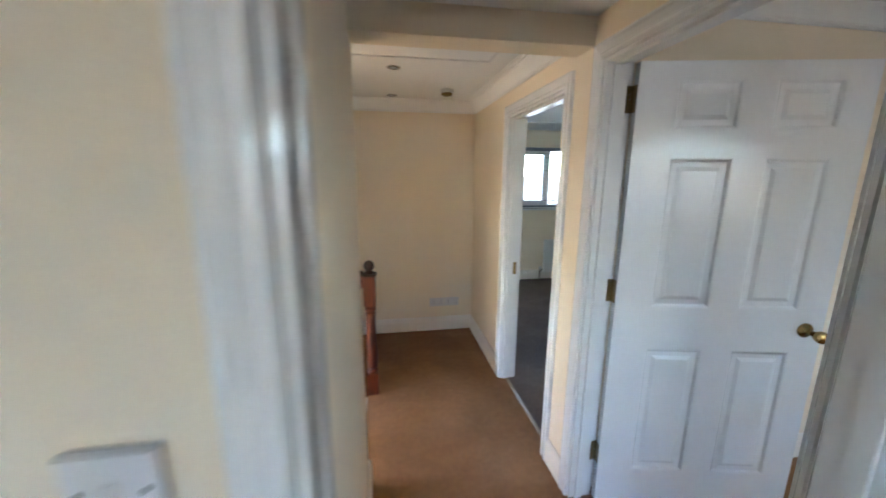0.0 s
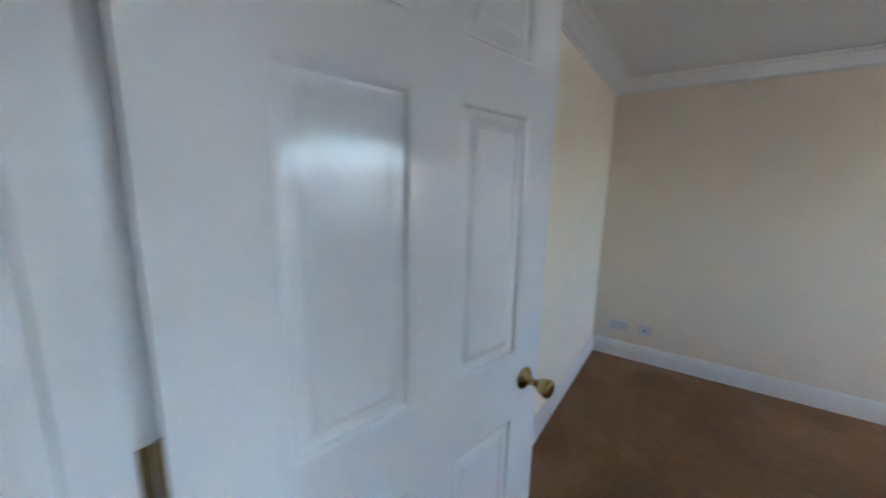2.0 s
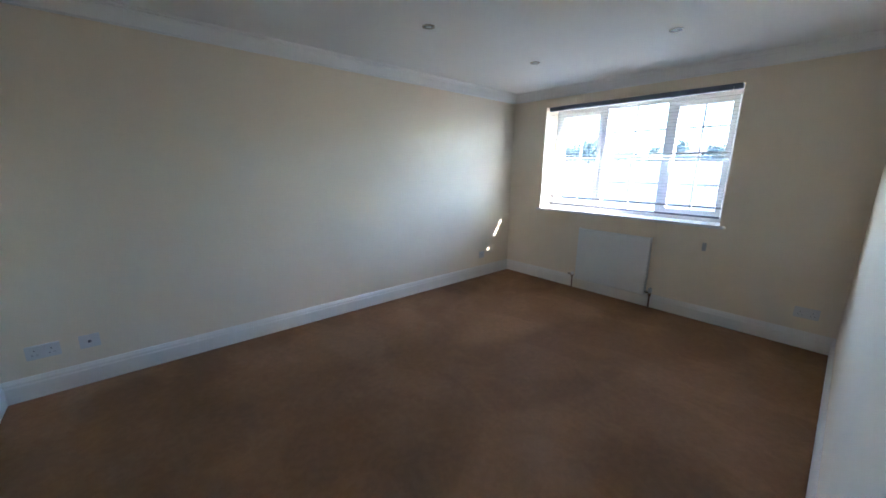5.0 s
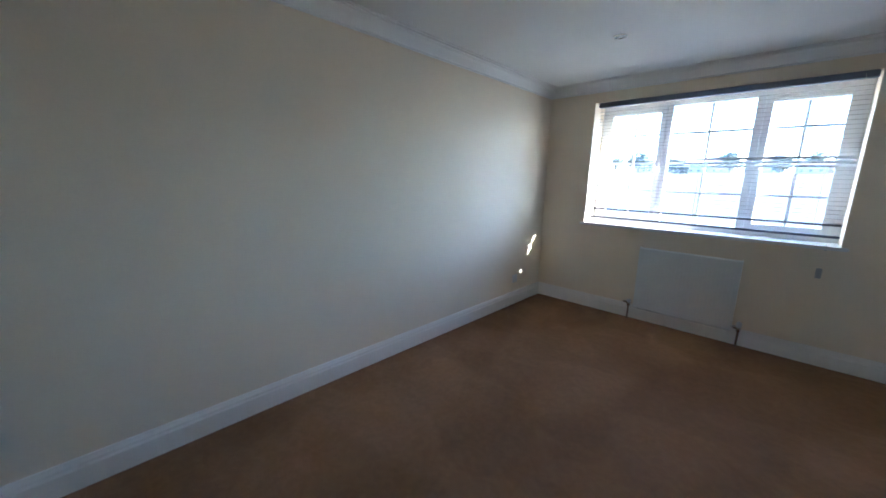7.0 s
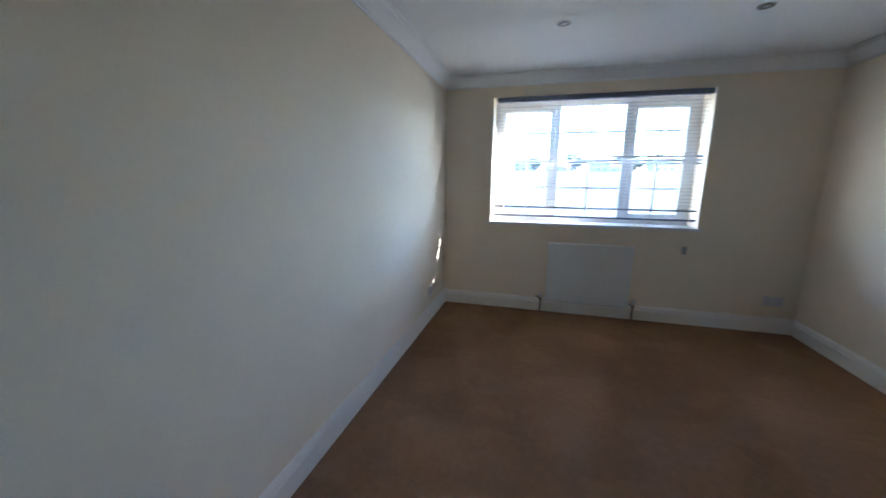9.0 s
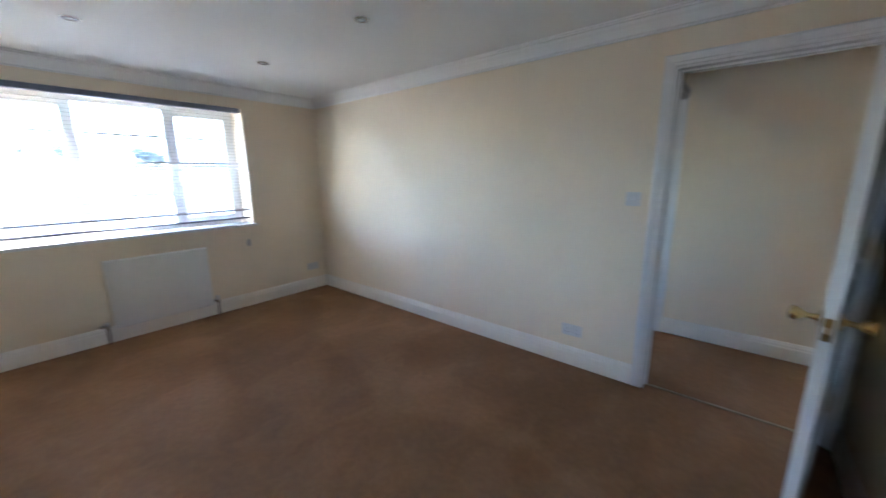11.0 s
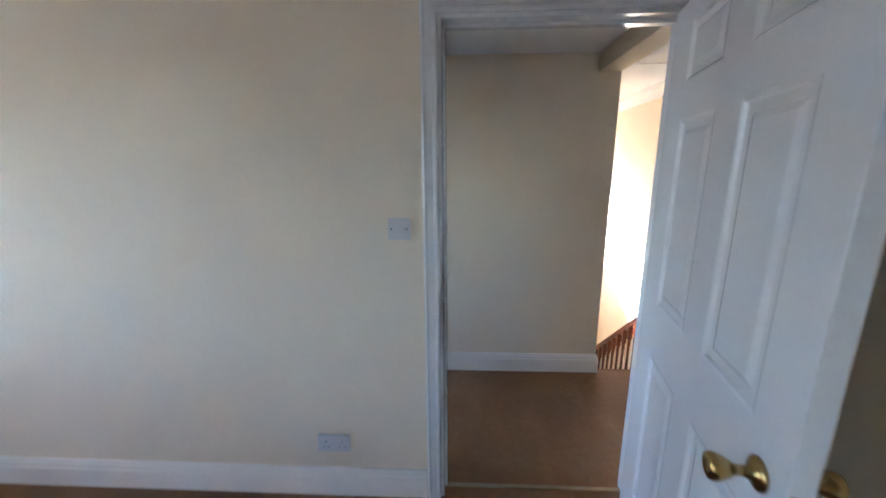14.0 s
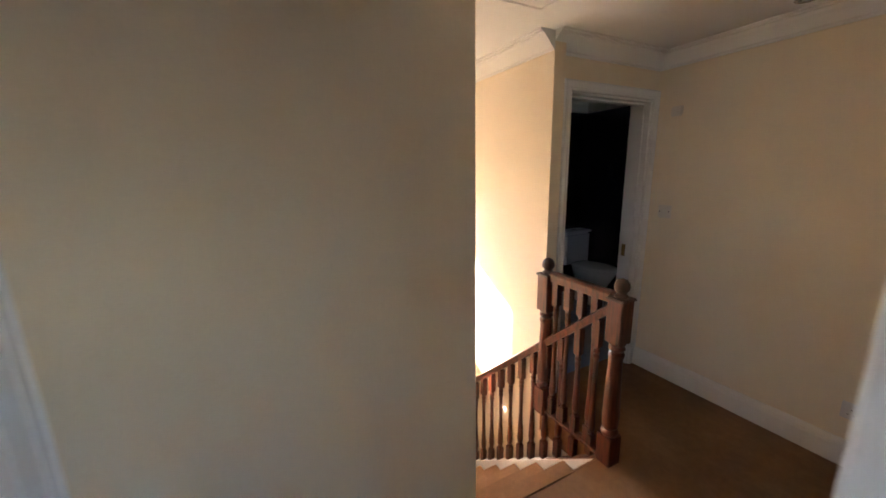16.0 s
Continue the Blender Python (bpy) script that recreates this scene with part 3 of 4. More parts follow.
def radiator(x0, x1, y, sgn, z0, z1, label, pipes=True):
    """A single steel panel with pressed flutes, top grille, end caps, valves and pipes. sgn: the way it faces."""
    root = tagged(new("radiator"), label, "radiator")
    yf, yb = y + sgn * 0.085, y + sgn * 0.03
    bm = bmesh.new()
    n = 24
    step = (x1 - x0 - 0.05) / n
    prof = [(x0, 0.0)]
    for i in range(n):
        a = x0 + 0.025 + i * step
        prof += [(a + step * 0.15, 0.0), (a + step * 0.32, -0.0010), (a + step * 0.68, -0.0010), (a + step * 0.85, 0.0)]
    prof.append((x1, 0.0))
    zs = [(z0, -0.012), (z0 + 0.012, 0), (z0 + 0.035, 0), (z0 + 0.06, 1), (z1 - 0.06, 1), (z1 - 0.035, 0), (z1 - 0.012, 0), (z1, -0.012)]
    grid = []
    for z, k in zs:
        row = []
        for x, u in prof:
            off = (u if k == 1 else 0.0) + (k if k < 0 else 0.0)
            row.append(bm.verts.new((x, yf + sgn * off, z)))
        grid.append(row)
    for a, b in zip(grid, grid[1:]):
        for i in range(len(prof) - 1):
            bm.faces.new((a[i], a[i + 1], b[i + 1], b[i]))
    part("panel", bm, RADI, root)
    part("body", boxes((x0 + 0.004, x1 - 0.004, min(yb, yf - sgn * 0.014), max(yb, yf - sgn * 0.014), z0 + 0.004, z1 - 0.014)), RADI, root)
    for x in (x0 - 0.004, x1):
        part("end_cap", boxes((x, x + 0.004, min(yb, yf - sgn * 0.004), max(yb, yf - sgn * 0.004), z0 + 0.006, z1 + 0.001), bevel=0.001), RADI, root)
    bm = bmesh.new()
    for i in range(40):
        a = x0 + 0.01 + i * (x1 - x0 - 0.02) / 40
        box(bm, a, a + 0.011, min(yb, yf - sgn * 0.004), max(yb, yf - sgn * 0.004), z1 - 0.012, z1 - 0.009)
    part("top_grille", bm, RADI, root)
    if pipes:
        for x, big in ((x0 - 0.05, True), (x1 + 0.05, False)):
            yy = y + sgn * 0.05
            bm = bmesh.new()
            lathe(bm, [(0.0085, 0.0), (0.0085, z0 + 0.02)], 12, (x, yy, 0))
            part("pipe", bm, PIPE, root, "dark brown painted pipe", True)
            bm = bmesh.new()
            lathe(bm, [(0.012, 0.0), (0.014, 0.01), (0.014, 0.03), (0.01, 0.05)], 12, (x, yy, z0 + 0.035), "x")
            lathe(bm, [(0.014, 0.0), (0.016, 0.01), (0.016, 0.035), (0.012, 0.04)], 14, (x, yy, z0 + 0.0))
            part("valve", bm, CHROME, root, "", True)
            bm = bmesh.new()
            lathe(bm, [(0.013, 0.0), (0.019, 0.006), (0.019, 0.04 if big else 0.025), (0.012, 0.05 if big else 0.03)], 14, (x, yy, z0 + 0.035))
            part("valve_cap", bm, PLASTIC, root, "white plastic valve head", True)
    for x in (x0 + 0.12, x1 - 0.12):
        part("bracket", boxes((x - 0.015, x + 0.015, min(y, yb), max(y, yb), z0 + 0.05, z1 - 0.05)), RADI, root)
    return root


radiator(1.35, 2.10, -4.615, 1, 0.13, 0.73, "white pressed-steel panel radiator under the window")
radiator(1.40, 2.2, 3.6, -1, 0.12, 0.62, "white panel radiator under the front room window")


def six_panel_door(width, height, label, name="door"):
    """A moulded six-panel leaf in its own space: x along the leaf from the hinge, y through it, z up."""
    root = tagged(new(name), label, "door")
    th = 0.038
    us = [(0.150, 0.388), (0.512, 0.750)]
    vs = [(0.185, 0.802), (0.995, 1.612), (1.722, 1.90)]
    xs = sorted({0.0, width, *[u for p in us for u in p]})
    zs = sorted({0.0, height, *[v for p in vs for v in p]})
    bm = bmesh.new()
    steps = [(0.0, 0.0), (0.007, 0.002), (0.013, 0.008), (0.020, 0.009), (0.034, 0.009), (0.050, 0.003)]
    for side in (-1, 1):
        y = side * th / 2
        for a, b in zip(xs, xs[1:]):
            for c, d in zip(zs, zs[1:]):
                if (a, b) in us and (c, d) in vs:
                    last = None
                    for ins, dep in steps:
                        ring = [bm.verts.new((px, y - side * dep, pz)) for px, pz in ((a + ins, c + ins), (b - ins, c + ins), (b - ins, d - ins), (a + ins, d - ins))]
                        if last:
                            for i in range(4):
                                j = (i + 1) % 4
                                bm.faces.new((last[i], last[j], ring[j], ring[i]))
                        last = ring
                    bm.faces.new(last)
                else:
                    bm.faces.new([bm.verts.new((px, y, pz)) for px, pz in ((a, c), (b, c), (b, d), (a, d))])
    for a, b in (((0, 0), (width, 0)), ((width, 0), (width, height)), ((width, height), (0, height)), ((0, height), (0, 0))):
        bm.faces.new([bm.verts.new(p) for p in ((a[0], -th / 2, a[1]), (b[0], -th / 2, b[1]), (b[0], th / 2, b[1]), (a[0], th / 2, a[1]))])
    bmesh.ops.remove_doubles(bm, verts=bm.verts[:], dist=0.0002)
    part("leaf", bm, GLOSS, root)
    for side in (-1, 1):
        bm = bmesh.new()
        prof = [(0.032, 0.0), (0.032, 0.004), (0.026, 0.009), (0.013, 0.013), (0.010, 0.030), (0.011, 0.040), (0.016, 0.048), (0.023, 0.062), (0.026, 0.074), (0.024, 0.083), (0.013, 0.087), (0.004, 0.088)]
        lathe(bm, [(r, side * h) for r, h in prof], 24, (width - 0.073, side * th / 2, 0.906), "y")
        part("door_knob", bm, BRASS, root, "polished brass door knob on a round rose", True)
    part("latch_plate", boxes((width, width + 0.002, -0.013, 0.013, 0.85, 0.93)), DULLBRASS, root, "brass latch plate")
    part("latch_bolt", boxes((width + 0.002, width + 0.011, -0.006, 0.006, 0.878, 0.902), bevel=0.002), CHROME, root)
    for z in (0.25, 1.055, 1.835):
        bm = bmesh.new()
        lathe(bm, [(0.0065, 0.0), (0.0065, 0.1)], 10, (-0.004, th / 2 + 0.001, z - 0.05))
        box(bm, -0.002, -0.0002, -th / 2 + 0.008, th / 2, z - 0.05, z + 0.05)
        part("hinge", bm, DULLBRASS, root, "tarnished brass butt hinge")
    return root


leaf = six_panel_door(0.870, 1.965, "white gloss six-panel door standing open against the wall", "door_1")
leaf["kind"] = "structure"
leaf.matrix_world = pose(0.004, -0.080, 0.008, 0, 0, -12)


# sockets and switches, in their own space: x across, y out of the wall, z up
def plate(root, w, plastic=None):
    plastic = plastic or PLASTIC
    part("back_box", boxes((-w / 2 + 0.001, w / 2 - 0.001, 0, 0.0035, -0.042, 0.042), bevel=0.001), plastic, root)
    part("face_plate", boxes((-w / 2, w / 2, 0.004, 0.012, -0.043, 0.043), bevel=0.003), plastic, root)


def socket(gangs, label):
    root = tagged(new("wall_socket"), label, "socket")
    w = 0.146 if gangs == 2 else 0.086
    plate(root, w)
    for g in range(gangs):
        cx = (g - (gangs - 1) / 2) * 0.072
        part("rocker", boxes((cx + 0.012, cx + 0.022, 0.012, 0.0145, 0.014, 0.032), bevel=0.001), PLASTIC, root)
        for p0, p1, q0, q1 in ((-0.0025, 0.0025, 0.006, 0.014), (-0.014, -0.007, -0.018, -0.0135), (0.007, 0.014, -0.018, -0.0135)):
            part("pin_hole", boxes((cx + p0, cx + p1, 0.0115, 0.0124, q0, q1)), GREYPL, root)
    return root


def aerial_plate(label):
    root = tagged(new("aerial_outlet"), label, "socket")
    plate(root, 0.096)
    bm = bmesh.new()
    lathe(bm, [(0.009, 0.012), (0.009, 0.018), (0.004, 0.018)], 12, (0, 0, 0), "y")
    part("outlet", bm, GREYPL, root, "", True)
    return root


def switch(label, plastic=None):
    root = tagged(new("light_switch"), label, "switch")
    plate(root, 0.086, plastic)
    part("rocker", boxes((-0.007, 0.007, 0.012, 0.017, -0.013, 0.013), bevel=0.002), plastic or PLASTIC, root)
    for x in (-0.03, 0.03):
        bm = bmesh.new()
        lathe(bm, [(0.004, 0.012), (0.004, 0.0128), (0.001, 0.0128)], 8, (x, 0, 0), "y")
        part("screw", bm, CHROME, root)
    return root


EAST, WEST, NORTH, SOUTH = 90, -90, 180, 0     # a plate's turn on the wall of that name
s2 = socket(2, "white plastic double wall socket above the skirting")
s2.matrix_world = pose(3.17, -0.202, 0.283, 0, 0, EAST)
for x, y, z, r in ((0.0, -1.383, 0.274, WEST), (0.187, -4.615, 0.29, SOUTH), (-0.467, 1.986, 0.298, NORTH), (-0.317, 1.986, 0.298, NORTH)):
    copy_thing(s2, pose(x, y, z, 0, 0, r))
s1 = socket(1, "white plastic single wall socket near the corner")
s1.matrix_world = pose(3.17, -4.08, 0.285, 0, 0, EAST)
a1 = aerial_plate("white plastic aerial outlet beside the double socket")
a1.matrix_world = pose(3.17, -0.404, 0.283, 0, 0, EAST)
sw = switch("white plastic light switch beside the door frame")
sw.matrix_world = pose(0.0, -1.057, 1.25, 0, 0, WEST)
sw2 = switch("cream plastic light switch on the landing wall", CREAMPL)
sw2.matrix_world = pose(-1.517, 1.986, 1.19, 0, 0, NORTH)
sw3 = switch("white plastic light switch on the back room wall", WHITEPL)
sw3.matrix_world = pose(-1.227, -1.07, 1.253, 0, 0, NORTH)
tb = tagged(new("thermostat"), "small cream plastic thermostat box on the landing wall", "thermostat")
part("case", boxes((-1.54, -1.47, 1.966, 1.986, 1.805, 1.865), bevel=0.006), CREAMPL, tb)
part("dial", boxes((-1.52, -1.49, 1.961, 1.966, 1.82, 1.85), bevel=0.002), CREAMPL, tb)
cl = tagged(new("cord_cleat"), "small grey cord cleat screwed to the wall", "cleat")
part("post", boxes((0.908, 0.934, -4.615, -4.603, 0.685, 0.72), bevel=0.002), GREYC, cl)
part("wings", boxes((0.905, 0.937, -4.603, -4.594, 0.665, 0.74), bevel=0.004), GREYC, cl)


def downlight(label):
    """A recessed lamp: flat ring, dark cone and lamp face."""
    root = tagged(new("downlight"), label, "downlight", group="recessed ceiling lights")
    bm = bmesh.new()
    lathe(bm, [(0.030, -0.002), (0.033, -0.006), (0.042, -0.004), (0.043, 0.0)], 24)
    part("bezel", bm, CHROME, root, "satin nickel ring", True)
    bm = bmesh.new()
    lathe(bm, [(0.031, -0.003), (0.029, -0.0015), (0.022, -0.001)], 24)
    part("reflector", bm, DARKIN, root, "", True)
    bm = bmesh.new()
    lathe(bm, [(0.021, -0.0025), (0.012, -0.004), (0.003, -0.0045)], 20)
    part("lamp", bm, LAMPGL, root, "unlit frosted lamp", True)
    return root


dl = downlight("unlit satin nickel downlight set into the ceiling")
dl.matrix_world = pose(2.13, -1.165, CH)
for x, y in ((2.13, -2.34), (2.13, -3.53), (1.06, -3.56), (1.06, -2.33), (1.06, -1.165), (-2.95, -2.32)):
    copy_thing(dl, pose(x, y, CH))
for x, y in ((-0.886, 0.985), (-0.876, 1.78), (-2.75, 2.2)):
    copy_thing(dl, pose(x, y, LCH))

smoke = tagged(new("smoke_alarm"), "white round smoke alarm on the landing ceiling", "smoke alarm")
bm = bmesh.new()
lathe(bm, [(0.052, 0.0), (0.054, -0.008), (0.050, -0.022), (0.038, -0.030), (0.030, -0.031)], 28, (-0.46, 1.51, LCH))
part("housing", bm, PLASTIC, smoke, "", True)
bm = bmesh.new()
lathe(bm, [(0.044, -0.026), (0.040, -0.040), (0.022, -0.047), (0.004, -0.048)], 24, (-0.46, 1.51, LCH))
part("sensor_cap", bm, DULLBRASS, smoke, "tarnished brown cap", True)

stop = tagged(new("door_stop"), "short white door stop screwed to the skirting", "door stop")
bm = bmesh.new()
lathe(bm, [(0.013, 0.0), (0.013, -0.006), (0.007, -0.010), (0.007, -0.055), (0.010, -0.058), (0.010, -0.070), (0.004, -0.074)], 14, (0.80, -0.018, 0.075), "y")
part("stem", bm, PLASTIC, stop, "", True)


# ==== balustrade ====
def baluster_profile(h):
    """Turned vase on a ring, a long taper and rings under the head block."""
    return [(0.016, 0.0), (0.018, 0.004), (0.018, 0.012), (0.012, 0.020), (0.018, 0.032), (0.0205, 0.06), (0.018, 0.11), (0.014, 0.20),
            (0.0125, h * 0.55), (0.013, h - 0.09), (0.017, h - 0.06), (0.013, h - 0.045), (0.018, h - 0.03), (0.013, h - 0.016), (0.017, h - 0.006), (0.017, h)]


def baluster(parent, x, y, z0, z1, foot=0.10, head=0.14):
    bm = bmesh.new()
    box(bm, x - 0.020, x + 0.020, y - 0.020, y + 0.020, z0, z0 + foot, bevel=0.002)
    box(bm, x - 0.020, x + 0.020, y - 0.020, y + 0.020, z1 - head, z1, bevel=0.002)
    lathe(bm, baluster_profile(z1 - head - z0 - foot), 14, (x, y, z0 + foot))
    return part("baluster", bm, MAHOG, parent)


def newel(parent, x, y, z0, z1):
    """Square post with a stout turned shaft, a moulded cap and a ball finial; z1: the top of the ball."""
    bm = bmesh.new()
    s = 0.042
    box(bm, x - s, x + s, y - s, y + s, z0, 0.16, bevel=0.004)
    zb0, zb1 = z1 - 0.32, z1 - 0.092
    box(bm, x - s, x + s, y - s, y + s, zb0, zb1 - 0.012, bevel=0.004)
    h = zb0 - 0.16
    lathe(bm, [(0.038, 0.0), (0.042, 0.008), (0.042, 0.02), (0.031, 0.035), (0.038, 0.05), (0.042, 0.10), (0.040, 0.18), (0.035, h * 0.6), (0.032, h - 0.09), (0.039, h - 0.06), (0.031, h - 0.045), (0.040, h - 0.03), (0.034, h - 0.015), (0.041, h)], 20, (x, y, 0.16))
    post = part("newel_post", bm, MAHOG, parent)
    part("cap", boxes((x - s - 0.008, x + s + 0.008, y - s - 0.008, y + s + 0.008, zb1 - 0.014, zb1), bevel=0.005), DARKM, post, "dark moulded square cap")
    bm = bmesh.new()
    lathe(bm, [(0.030, 0.0), (0.034, 0.006), (0.030, 0.012), (0.021, 0.018), (0.023, 0.024), (0.033, 0.036), (0.0365, 0.052), (0.033, 0.070), (0.022, 0.085), (0.005, 0.092)], 20, (x, y, zb1))
    part("ball_finial", bm, DARKM, post, "dark turned ball finial", True)
    return post


bal = tagged(new("balustrade"), "mahogany-stained turned stair balustrade with ball-topped newels", "balustrade")
N1, N2, BY = -1.08, -1.56, 0.985
newel(bal, N1, BY, -0.30, 0.985)
newel(bal, N2, BY, -0.02, 0.985)
RP = [(-0.030, 0.0), (-0.024, -0.02), (-0.020, -0.045), (0.020, -0.045), (0.024, -0.02), (0.030, 0.0), (0.020, 0.010), (0.0, 0.014), (-0.020, 0.010)]


def rail(x0, z0, x1, z1, prof, name):
    bm = bmesh.new()
    rings = [[bm.verts.new((x, BY + u, z + v)) for u, v in prof] for x, z in ((x0, z0), (x1, z1))]
    k = len(prof)
    for i in range(k):
        j = (i + 1) % k
        bm.faces.new((rings[0][i], rings[0][j], rings[1][j], rings[1][i]))
    bm.faces.new(rings[0])
    bm.faces.new(rings[1][::-1])
    part(name, bm, MAHOG, bal)


SL = RISE / GOING
rail(N1 - 0.042, 0.90, N2 + 0.042, 0.90, RP, "handrail")
LOWX = -3.6
rail(N1 - 0.042, 0.845, LOWX, 0.845 + SL * (LOWX - N1 + 0.042), RP, "handrail")
BP = [(-0.024, 0.0), (-0.024, 0.014), (-0.016, 0.020), (0.016, 0.020), (0.024, 0.014), (0.024, 0.0)]
rail(N1 - 0.042, 0.0, N2 + 0.042, 0.0, BP, "base_rail")
rail(N1 - 0.042, -0.02, LOWX, -0.02 + SL * (LOWX - N1 + 0.042), BP, "base_rail")
for i in range(4):
    baluster(bal, N1 - 0.042 - 0.09 * (i + 1) + 0.0, BY, 0.018, 0.86)
for i in range(20):
    x = N1 - 0.042 - 0.068 - 0.115 * i
    d = SL * (x - N1 + 0.042)
    baluster(bal, x, BY, 0.012 + d, 0.805 + d, 0.12, 0.15)
bm = bmesh.new()
box(bm, LOWX - 0.045, LOWX + 0.045, BY - 0.03, BY + 0.03, -2.32, -1.25, bevel=0.004)
part("foot_post", bm, MAHOG, bal)

# ==== back room, front room and bathroom ====
cable = bpy.data.curves.new("cable", "CURVE")
cable.dimensions, cable.bevel_depth, cable.bevel_resolution = "3D", 0.0055, 3
sp = cable.splines.new("BEZIER")
cp = [(-3.985, -2.69, 0.185), (-3.93, -2.74, 0.06), (-3.85, -2.815, 0.007), (-3.735, -2.93, 0.007), (-3.83, -3.16, 0.007), (-3.94, -3.44, 0.007)]
sp.bezier_points.add(len(cp) - 1)
for p, c in zip(sp.bezier_points, cp):
    p.co, p.handle_left_type, p.handle_right_type = c, "AUTO", "AUTO"
cable.materials.append(RUBBER)
tagged(new("cable", cable), "loose black cable hanging from the wall to the carpet", "cable")


def toilet(m):
    root = tagged(new("toilet"), "white ceramic close-coupled toilet with its cistern", "toilet")
    bm = bmesh.new()
    rings = []
    for z, rx, ry, cy in ((0, 0.11, 0.19, 0.02), (0.05, 0.10, 0.18, 0.02), (0.2, 0.10, 0.19, 0.03), (0.32, 0.16, 0.24, 0.05), (0.39, 0.185, 0.27, 0.06), (0.40, 0.18, 0.265, 0.06)):
        rings.append([bm.verts.new((rx * math.cos(a), cy + ry * math.sin(a), z)) for a in (2 * math.pi * i / 24 for i in range(24))])
    for a, b in zip(rings, rings[1:]):
        for i in range(24):
            j = (i + 1) % 24
            bm.faces.new((a[i], a[j], b[j], b[i]))
    bm.faces.new(rings[0])
    bm.faces.new(rings[-1])
    part("bowl", bm, CERAM, root, "", True)
    bm = bmesh.new()
    rings = [[bm.verts.new((r * 0.19 * math.cos(a), 0.06 + r * 0.27 * math.sin(a), z)) for a in (2 * math.pi * i / 24 for i in range(24))] for r, z in ((1, 0.402), (1.02, 0.41), (1.0, 0.428), (0.7, 0.436))]
    for a, b in zip(rings, rings[1:]):
        for i in range(24):
            j = (i + 1) % 24
            bm.faces.new((a[i], a[j], b[j], b[i]))
    bm.faces.new(rings[0])
    bm.faces.new(rings[-1])
    part("seat_lid", bm, CERAM, root, "", True)
    part("cistern", boxes((-0.19, 0.19, -0.34, -0.17, 0.40, 0.76), bevel=0.02), CERAM, root)
    part("cistern_lid", boxes((-0.2, 0.2, -0.35, -0.16, 0.762, 0.79), bevel=0.01), CERAM, root)
    bm = bmesh.new()
    lathe(bm, [(0.02, 0.79), (0.02, 0.796), (0.004, 0.798)], 16, (0, -0.25, 0))
    part("flush_button", bm, CHROME, root, "", True)
    root.matrix_world = m
    return root


toilet(pose(-2.77, 2.775, 0, 0, 0, -90))


def vanity_unit(x0, x1, y0, y1, h):
    """A low cabinet against the wall with two doors, a plinth and a basin top."""
    root = tagged(new("vanity_unit"), "pale grey bathroom vanity unit under the window", "cabinet")
    part("plinth", boxes((x0 + 0.02, x1 - 0.02, y0 + 0.05, y1, 0, 0.09)), GREYC, root)
    part("body", boxes((x0, x1, y0 + 0.02, y1, 0.092, h - 0.03), bevel=0.003), SATIN, root)
    xm = (x0 + x1) / 2
    for p, q in ((x0 + 0.002, xm - 0.002), (xm + 0.002, x1 - 0.002)):
        dr = part("door", boxes((p, q, y0, y0 + 0.018, 0.10, h - 0.04), bevel=0.003), SATIN, root)
        k = q - 0.03 if q < xm + 0.01 else p + 0.03
        part("handle", boxes((k - 0.006, k + 0.006, y0 - 0.02, y0, h - 0.20, h - 0.08), bevel=0.003), CHROME, dr, "bright metal handle")
    bm = boxes((x0 - 0.01, x1, y0 - 0.02, y1, h - 0.028, h), bevel=0.006)
    part("basin_top", bm, CERAM, root, "white ceramic basin top")
    bm = bmesh.new()
    lathe(bm, [(0.15, 0.0), (0.165, 0.03), (0.16, 0.034), (0.14, 0.012), (0.03, 0.006)], 24, (xm, (y0 + y1) / 2 - 0.02, h))
    part("basin_rim", bm, CERAM, root, "", True)
    bm = bmesh.new()
    lathe(bm, [(0.02, 0.0), (0.016, 0.02), (0.014, 0.10), (0.010, 0.11)], 14, (xm, y1 - 0.06, h))
    box(bm, xm - 0.009, xm + 0.009, y1 - 0.17, y1 - 0.06, h + 0.075, h + 0.093, bevel=0.003)
    part("tap", bm, CHROME, root, "", False)
    return root


vanity_unit(-2.27, -1.86, 2.62, 2.998, 0.84)

# ==== outdoors ====
RISES = ((2500, -2.75), (60, -2.75), (-20, -2.75), (-60, -1.3), (-120, 2.0), (-200, 5.6), (-320, 8.0), (-2500, 11.0))


def land(y):
    """Height of the open ground, which climbs gently to the south."""
    for (ya, za), (yb, zb) in zip(RISES, RISES[1:]):
        if y >= yb:
            return za + (zb - za) * (ya - y) / (ya - yb)
    return RISES[-1][1]


bm = bmesh.new()
prev = None
for y, z in RISES:
    row = [bm.verts.new((x, y, z)) for x in (-2500, -400, 0, 400, 2500)]
    if prev:
        for k in range(4):
            bm.faces.new((prev[k], row[k], row[k + 1], prev[k + 1]))
    prev = row
tagged(link("ground", bm, PALEG), "wide pale dry open ground in strong sun", "ground", kind="structure")
bm = bmesh.new()
vs = [bm.verts.new((x, y, land(y) + dz)) for dz in (0.03, -0.2) for x, y in ((-400, -92), (400, -92), (400, -84), (-400, -84))]
for f in ((0, 1, 2, 3), (7, 6, 5, 4), (0, 4, 5, 1), (2, 6, 7, 3), (1, 5, 6, 2), (3, 7, 4, 0)):
    bm.faces.new([vs[k] for k in f])
tagged(link("road", bm, ROADM), "grey asphalt road across the open ground", "road", kind="structure")


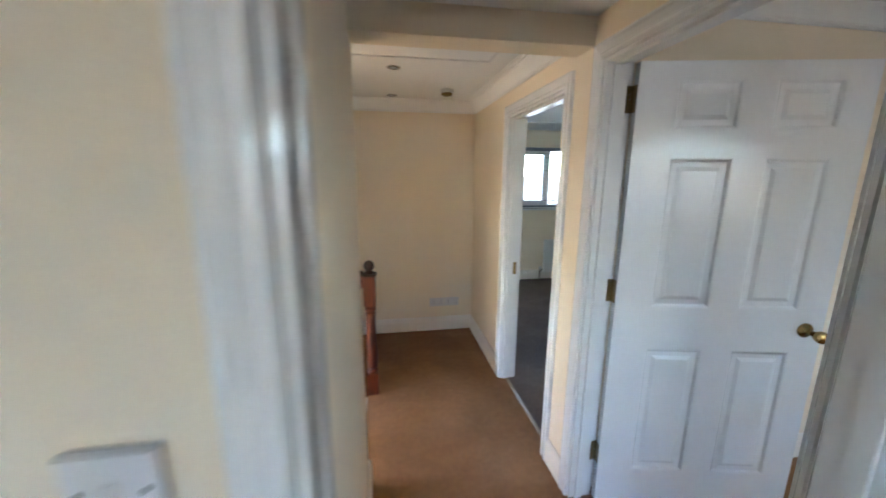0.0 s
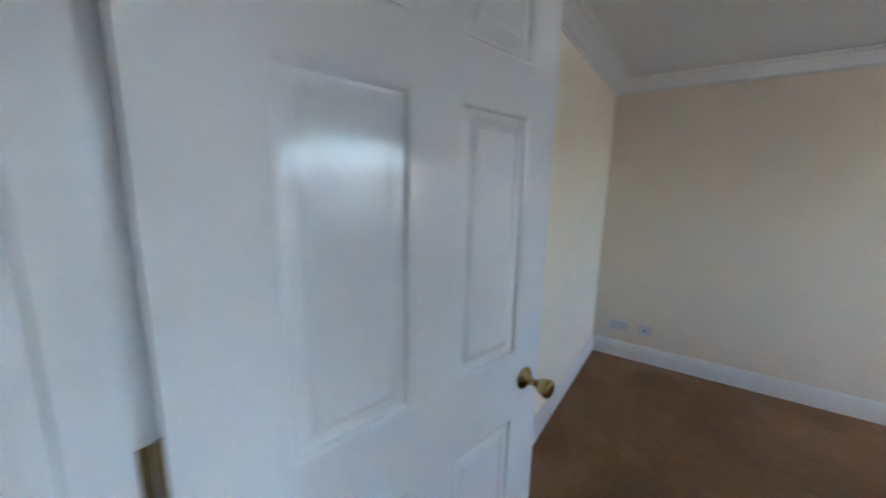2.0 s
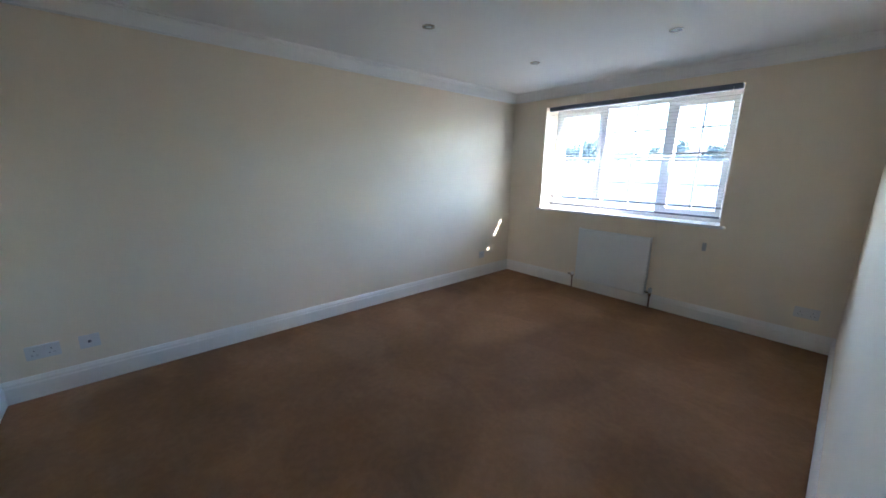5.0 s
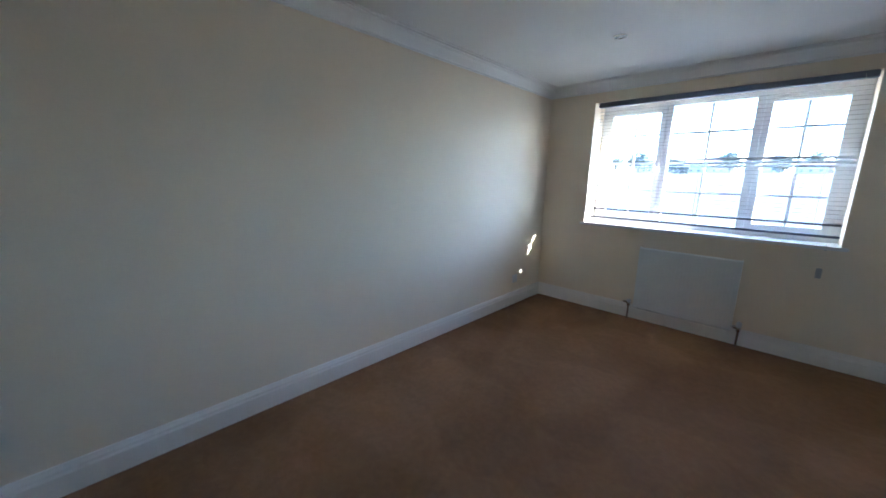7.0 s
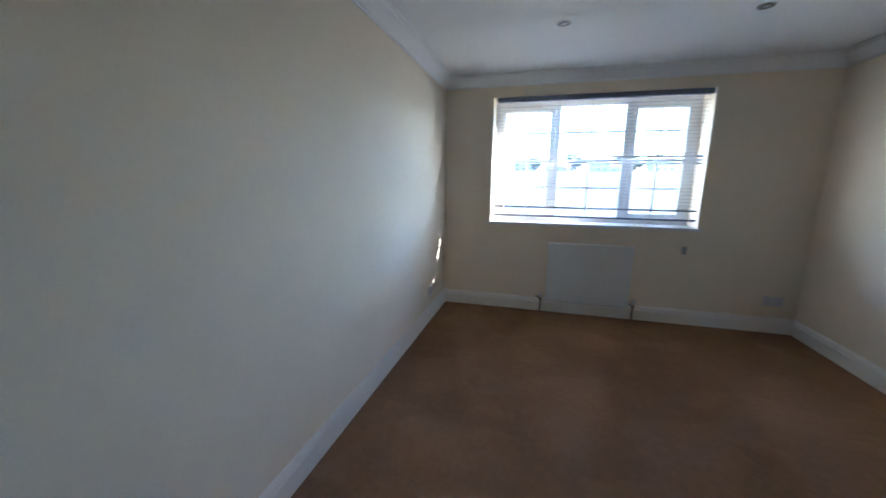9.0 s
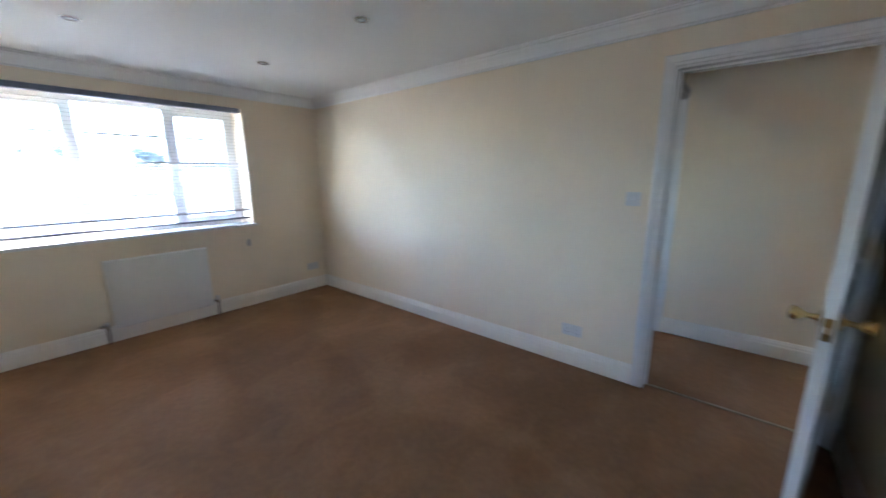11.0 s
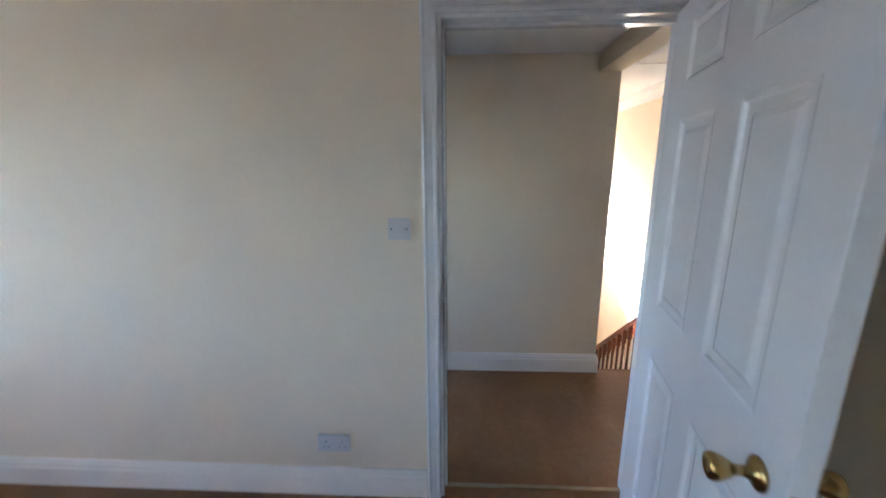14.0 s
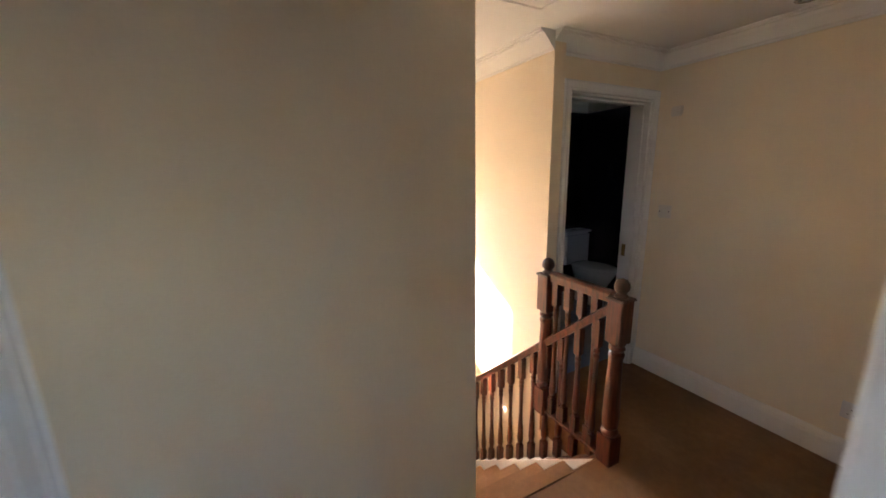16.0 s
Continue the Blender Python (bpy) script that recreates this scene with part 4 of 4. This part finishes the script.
def house(x, y, w, d, h, ridge, rot, wallmat, label):
    root = tagged(new("house"), label, "house", group="houses beyond the field")
    part("wall", boxes((-w / 2, w / 2, -d / 2, d / 2, 0, h)), wallmat, root)
    bm = bmesh.new()
    o = 0.4
    a = [(-w / 2 - o, -d / 2 - o, h), (w / 2 + o, -d / 2 - o, h), (w / 2 + o, d / 2 + o, h), (-w / 2 - o, d / 2 + o, h), (-w / 2 - o, 0, h + ridge), (w / 2 + o, 0, h + ridge)]
    v = [bm.verts.new(p) for p in a]
    for f in ((0, 1, 5, 4), (2, 3, 4, 5), (0, 4, 3), (1, 2, 5), (0, 3, 2, 1)):
        bm.faces.new([v[i] for i in f])
    roof = part("roof", bm, TILE, root)
    part("chimney", boxes((w * 0.25, w * 0.25 + 0.7, -0.4, 0.4, h + ridge * 0.5, h + ridge + 0.9)), BRICK, roof)
    for zz in (0.9, 3.4):
        if zz + 1.2 > h:
            continue
        for k in (-0.3, 0.0, 0.3):
            win = part("window", boxes((k * w - 0.65, k * w + 0.65, d / 2, d / 2 + 0.05, zz, zz + 1.2)), UPVC, root)
            part("pane", boxes((k * w - 0.57, k * w + 0.57, d / 2 + 0.05, d / 2 + 0.06, zz + 0.08, zz + 1.12)), GLASSD, win)
    root.matrix_world = pose(x, y, land(y) - 0.3, 0, 0, rot)
    return root


rnd = random.Random(7)
for i in range(30):
    x = -190 + i * 13.5 + rnd.uniform(-3, 3)
    y = -235 + rnd.uniform(-18, 18) + (25 if i % 5 == 0 else 0)
    house(x, y, rnd.uniform(9, 13), rnd.uniform(7.5, 9), rnd.choice((3.0, 5.2, 5.4)), rnd.uniform(2.2, 3.2), rnd.uniform(-12, 12), rnd.choice((BRICK, RENDER, RENDER)),
          "far pale house with a pitched tiled roof")


def tree(x, y, h, r, seed, label):
    rn = random.Random(seed)
    root = tagged(new("tree"), label, "tree", group="trees beyond the field")
    bm = bmesh.new()
    lathe(bm, [(r * 0.09, 0), (r * 0.07, h * 0.25), (r * 0.04, h * 0.55), (r * 0.015, h * 0.85)], 9)
    for k in range(6):
        a, z = rn.uniform(0, 6.28), h * rn.uniform(0.25, 0.55)
        q0, q1 = Vector((0, 0, z)), Vector((math.cos(a) * r * 0.6, math.sin(a) * r * 0.6, z + h * 0.22))
        ax = (q1 - q0).normalized()
        s = ax.orthogonal().normalized()
        t = ax.cross(s)
        rg = [[bm.verts.new(p + (s * math.cos(b) + t * math.sin(b)) * rr) for b in (0, 1.26, 2.51, 3.77, 5.03)] for p, rr in ((q0, r * 0.035), (q1, r * 0.01))]
        for i in range(5):
            j = (i + 1) % 5
            bm.faces.new((rg[0][i], rg[0][j], rg[1][j], rg[1][i]))
    part("trunk", bm, BARK, root)
    verts, faces = [], []
    lobes = [(rn.uniform(-0.55, 0.55) * r, rn.uniform(-0.55, 0.55) * r, h * rn.uniform(0.42, 0.85), r * rn.uniform(0.32, 0.55)) for _ in range(11)]
    for _ in range(1300):
        lx, ly, lz, lr = rn.choice(lobes)
        v = Vector((rn.gauss(0, 1), rn.gauss(0, 1), rn.gauss(0, 1))).normalized() * lr * rn.uniform(0.6, 1.08)
        c = Vector((lx, ly, lz)) + v
        n = Vector((rn.gauss(0, 1), rn.gauss(0, 1), rn.gauss(0, 1))).normalized()
        s = n.orthogonal().normalized() * rn.uniform(0.12, 0.3) * (r / 3)
        t = n.cross(s)
        k = len(verts)
        verts += [c - s, c - t * 0.7, c + s, c + t * 0.7]
        faces.append((k, k + 1, k + 2, k + 3))
    me = bpy.data.meshes.new("crown")
    me.from_pydata(verts, [], faces)
    me.materials.append(LEAF)
    ob = new("crown", me)
    ob.parent = root
    root.matrix_world = pose(x, y, land(y) - 0.1)
    return root


for i, (x, y, h, r) in enumerate(((44, -80, 7.5, 4.6), (52, -92, 7, 4.2), (31, -100, 7, 3.6), (24, -104, 6, 3.2), (12, -104, 6.5, 3.4), (3, -100, 5.5, 3.0), (-8, -100, 6.5, 3.6), (-20, -98, 6, 3.4), (-30, -104, 7, 3.8), (-42, -100, 6.5, 3.6), (64, -104, 7, 4.0), (76, -100, 8, 4.4), (-56, -104, 7.5, 4), (18, -84, 3.2, 2.4))):
    tree(x * 1.9, y * 2.05, h * 1.35, r * 1.7, 20 + i, "leafy green tree beyond the pale field")

rnd = random.Random(11)
for i in range(20):
    tree(-200 + i * 21 + rnd.uniform(-6, 6), -262 + rnd.uniform(-14, 10), rnd.uniform(6.5, 10.5), rnd.uniform(5.0, 8.0), 60 + i, "dull green tree in the far tree line")
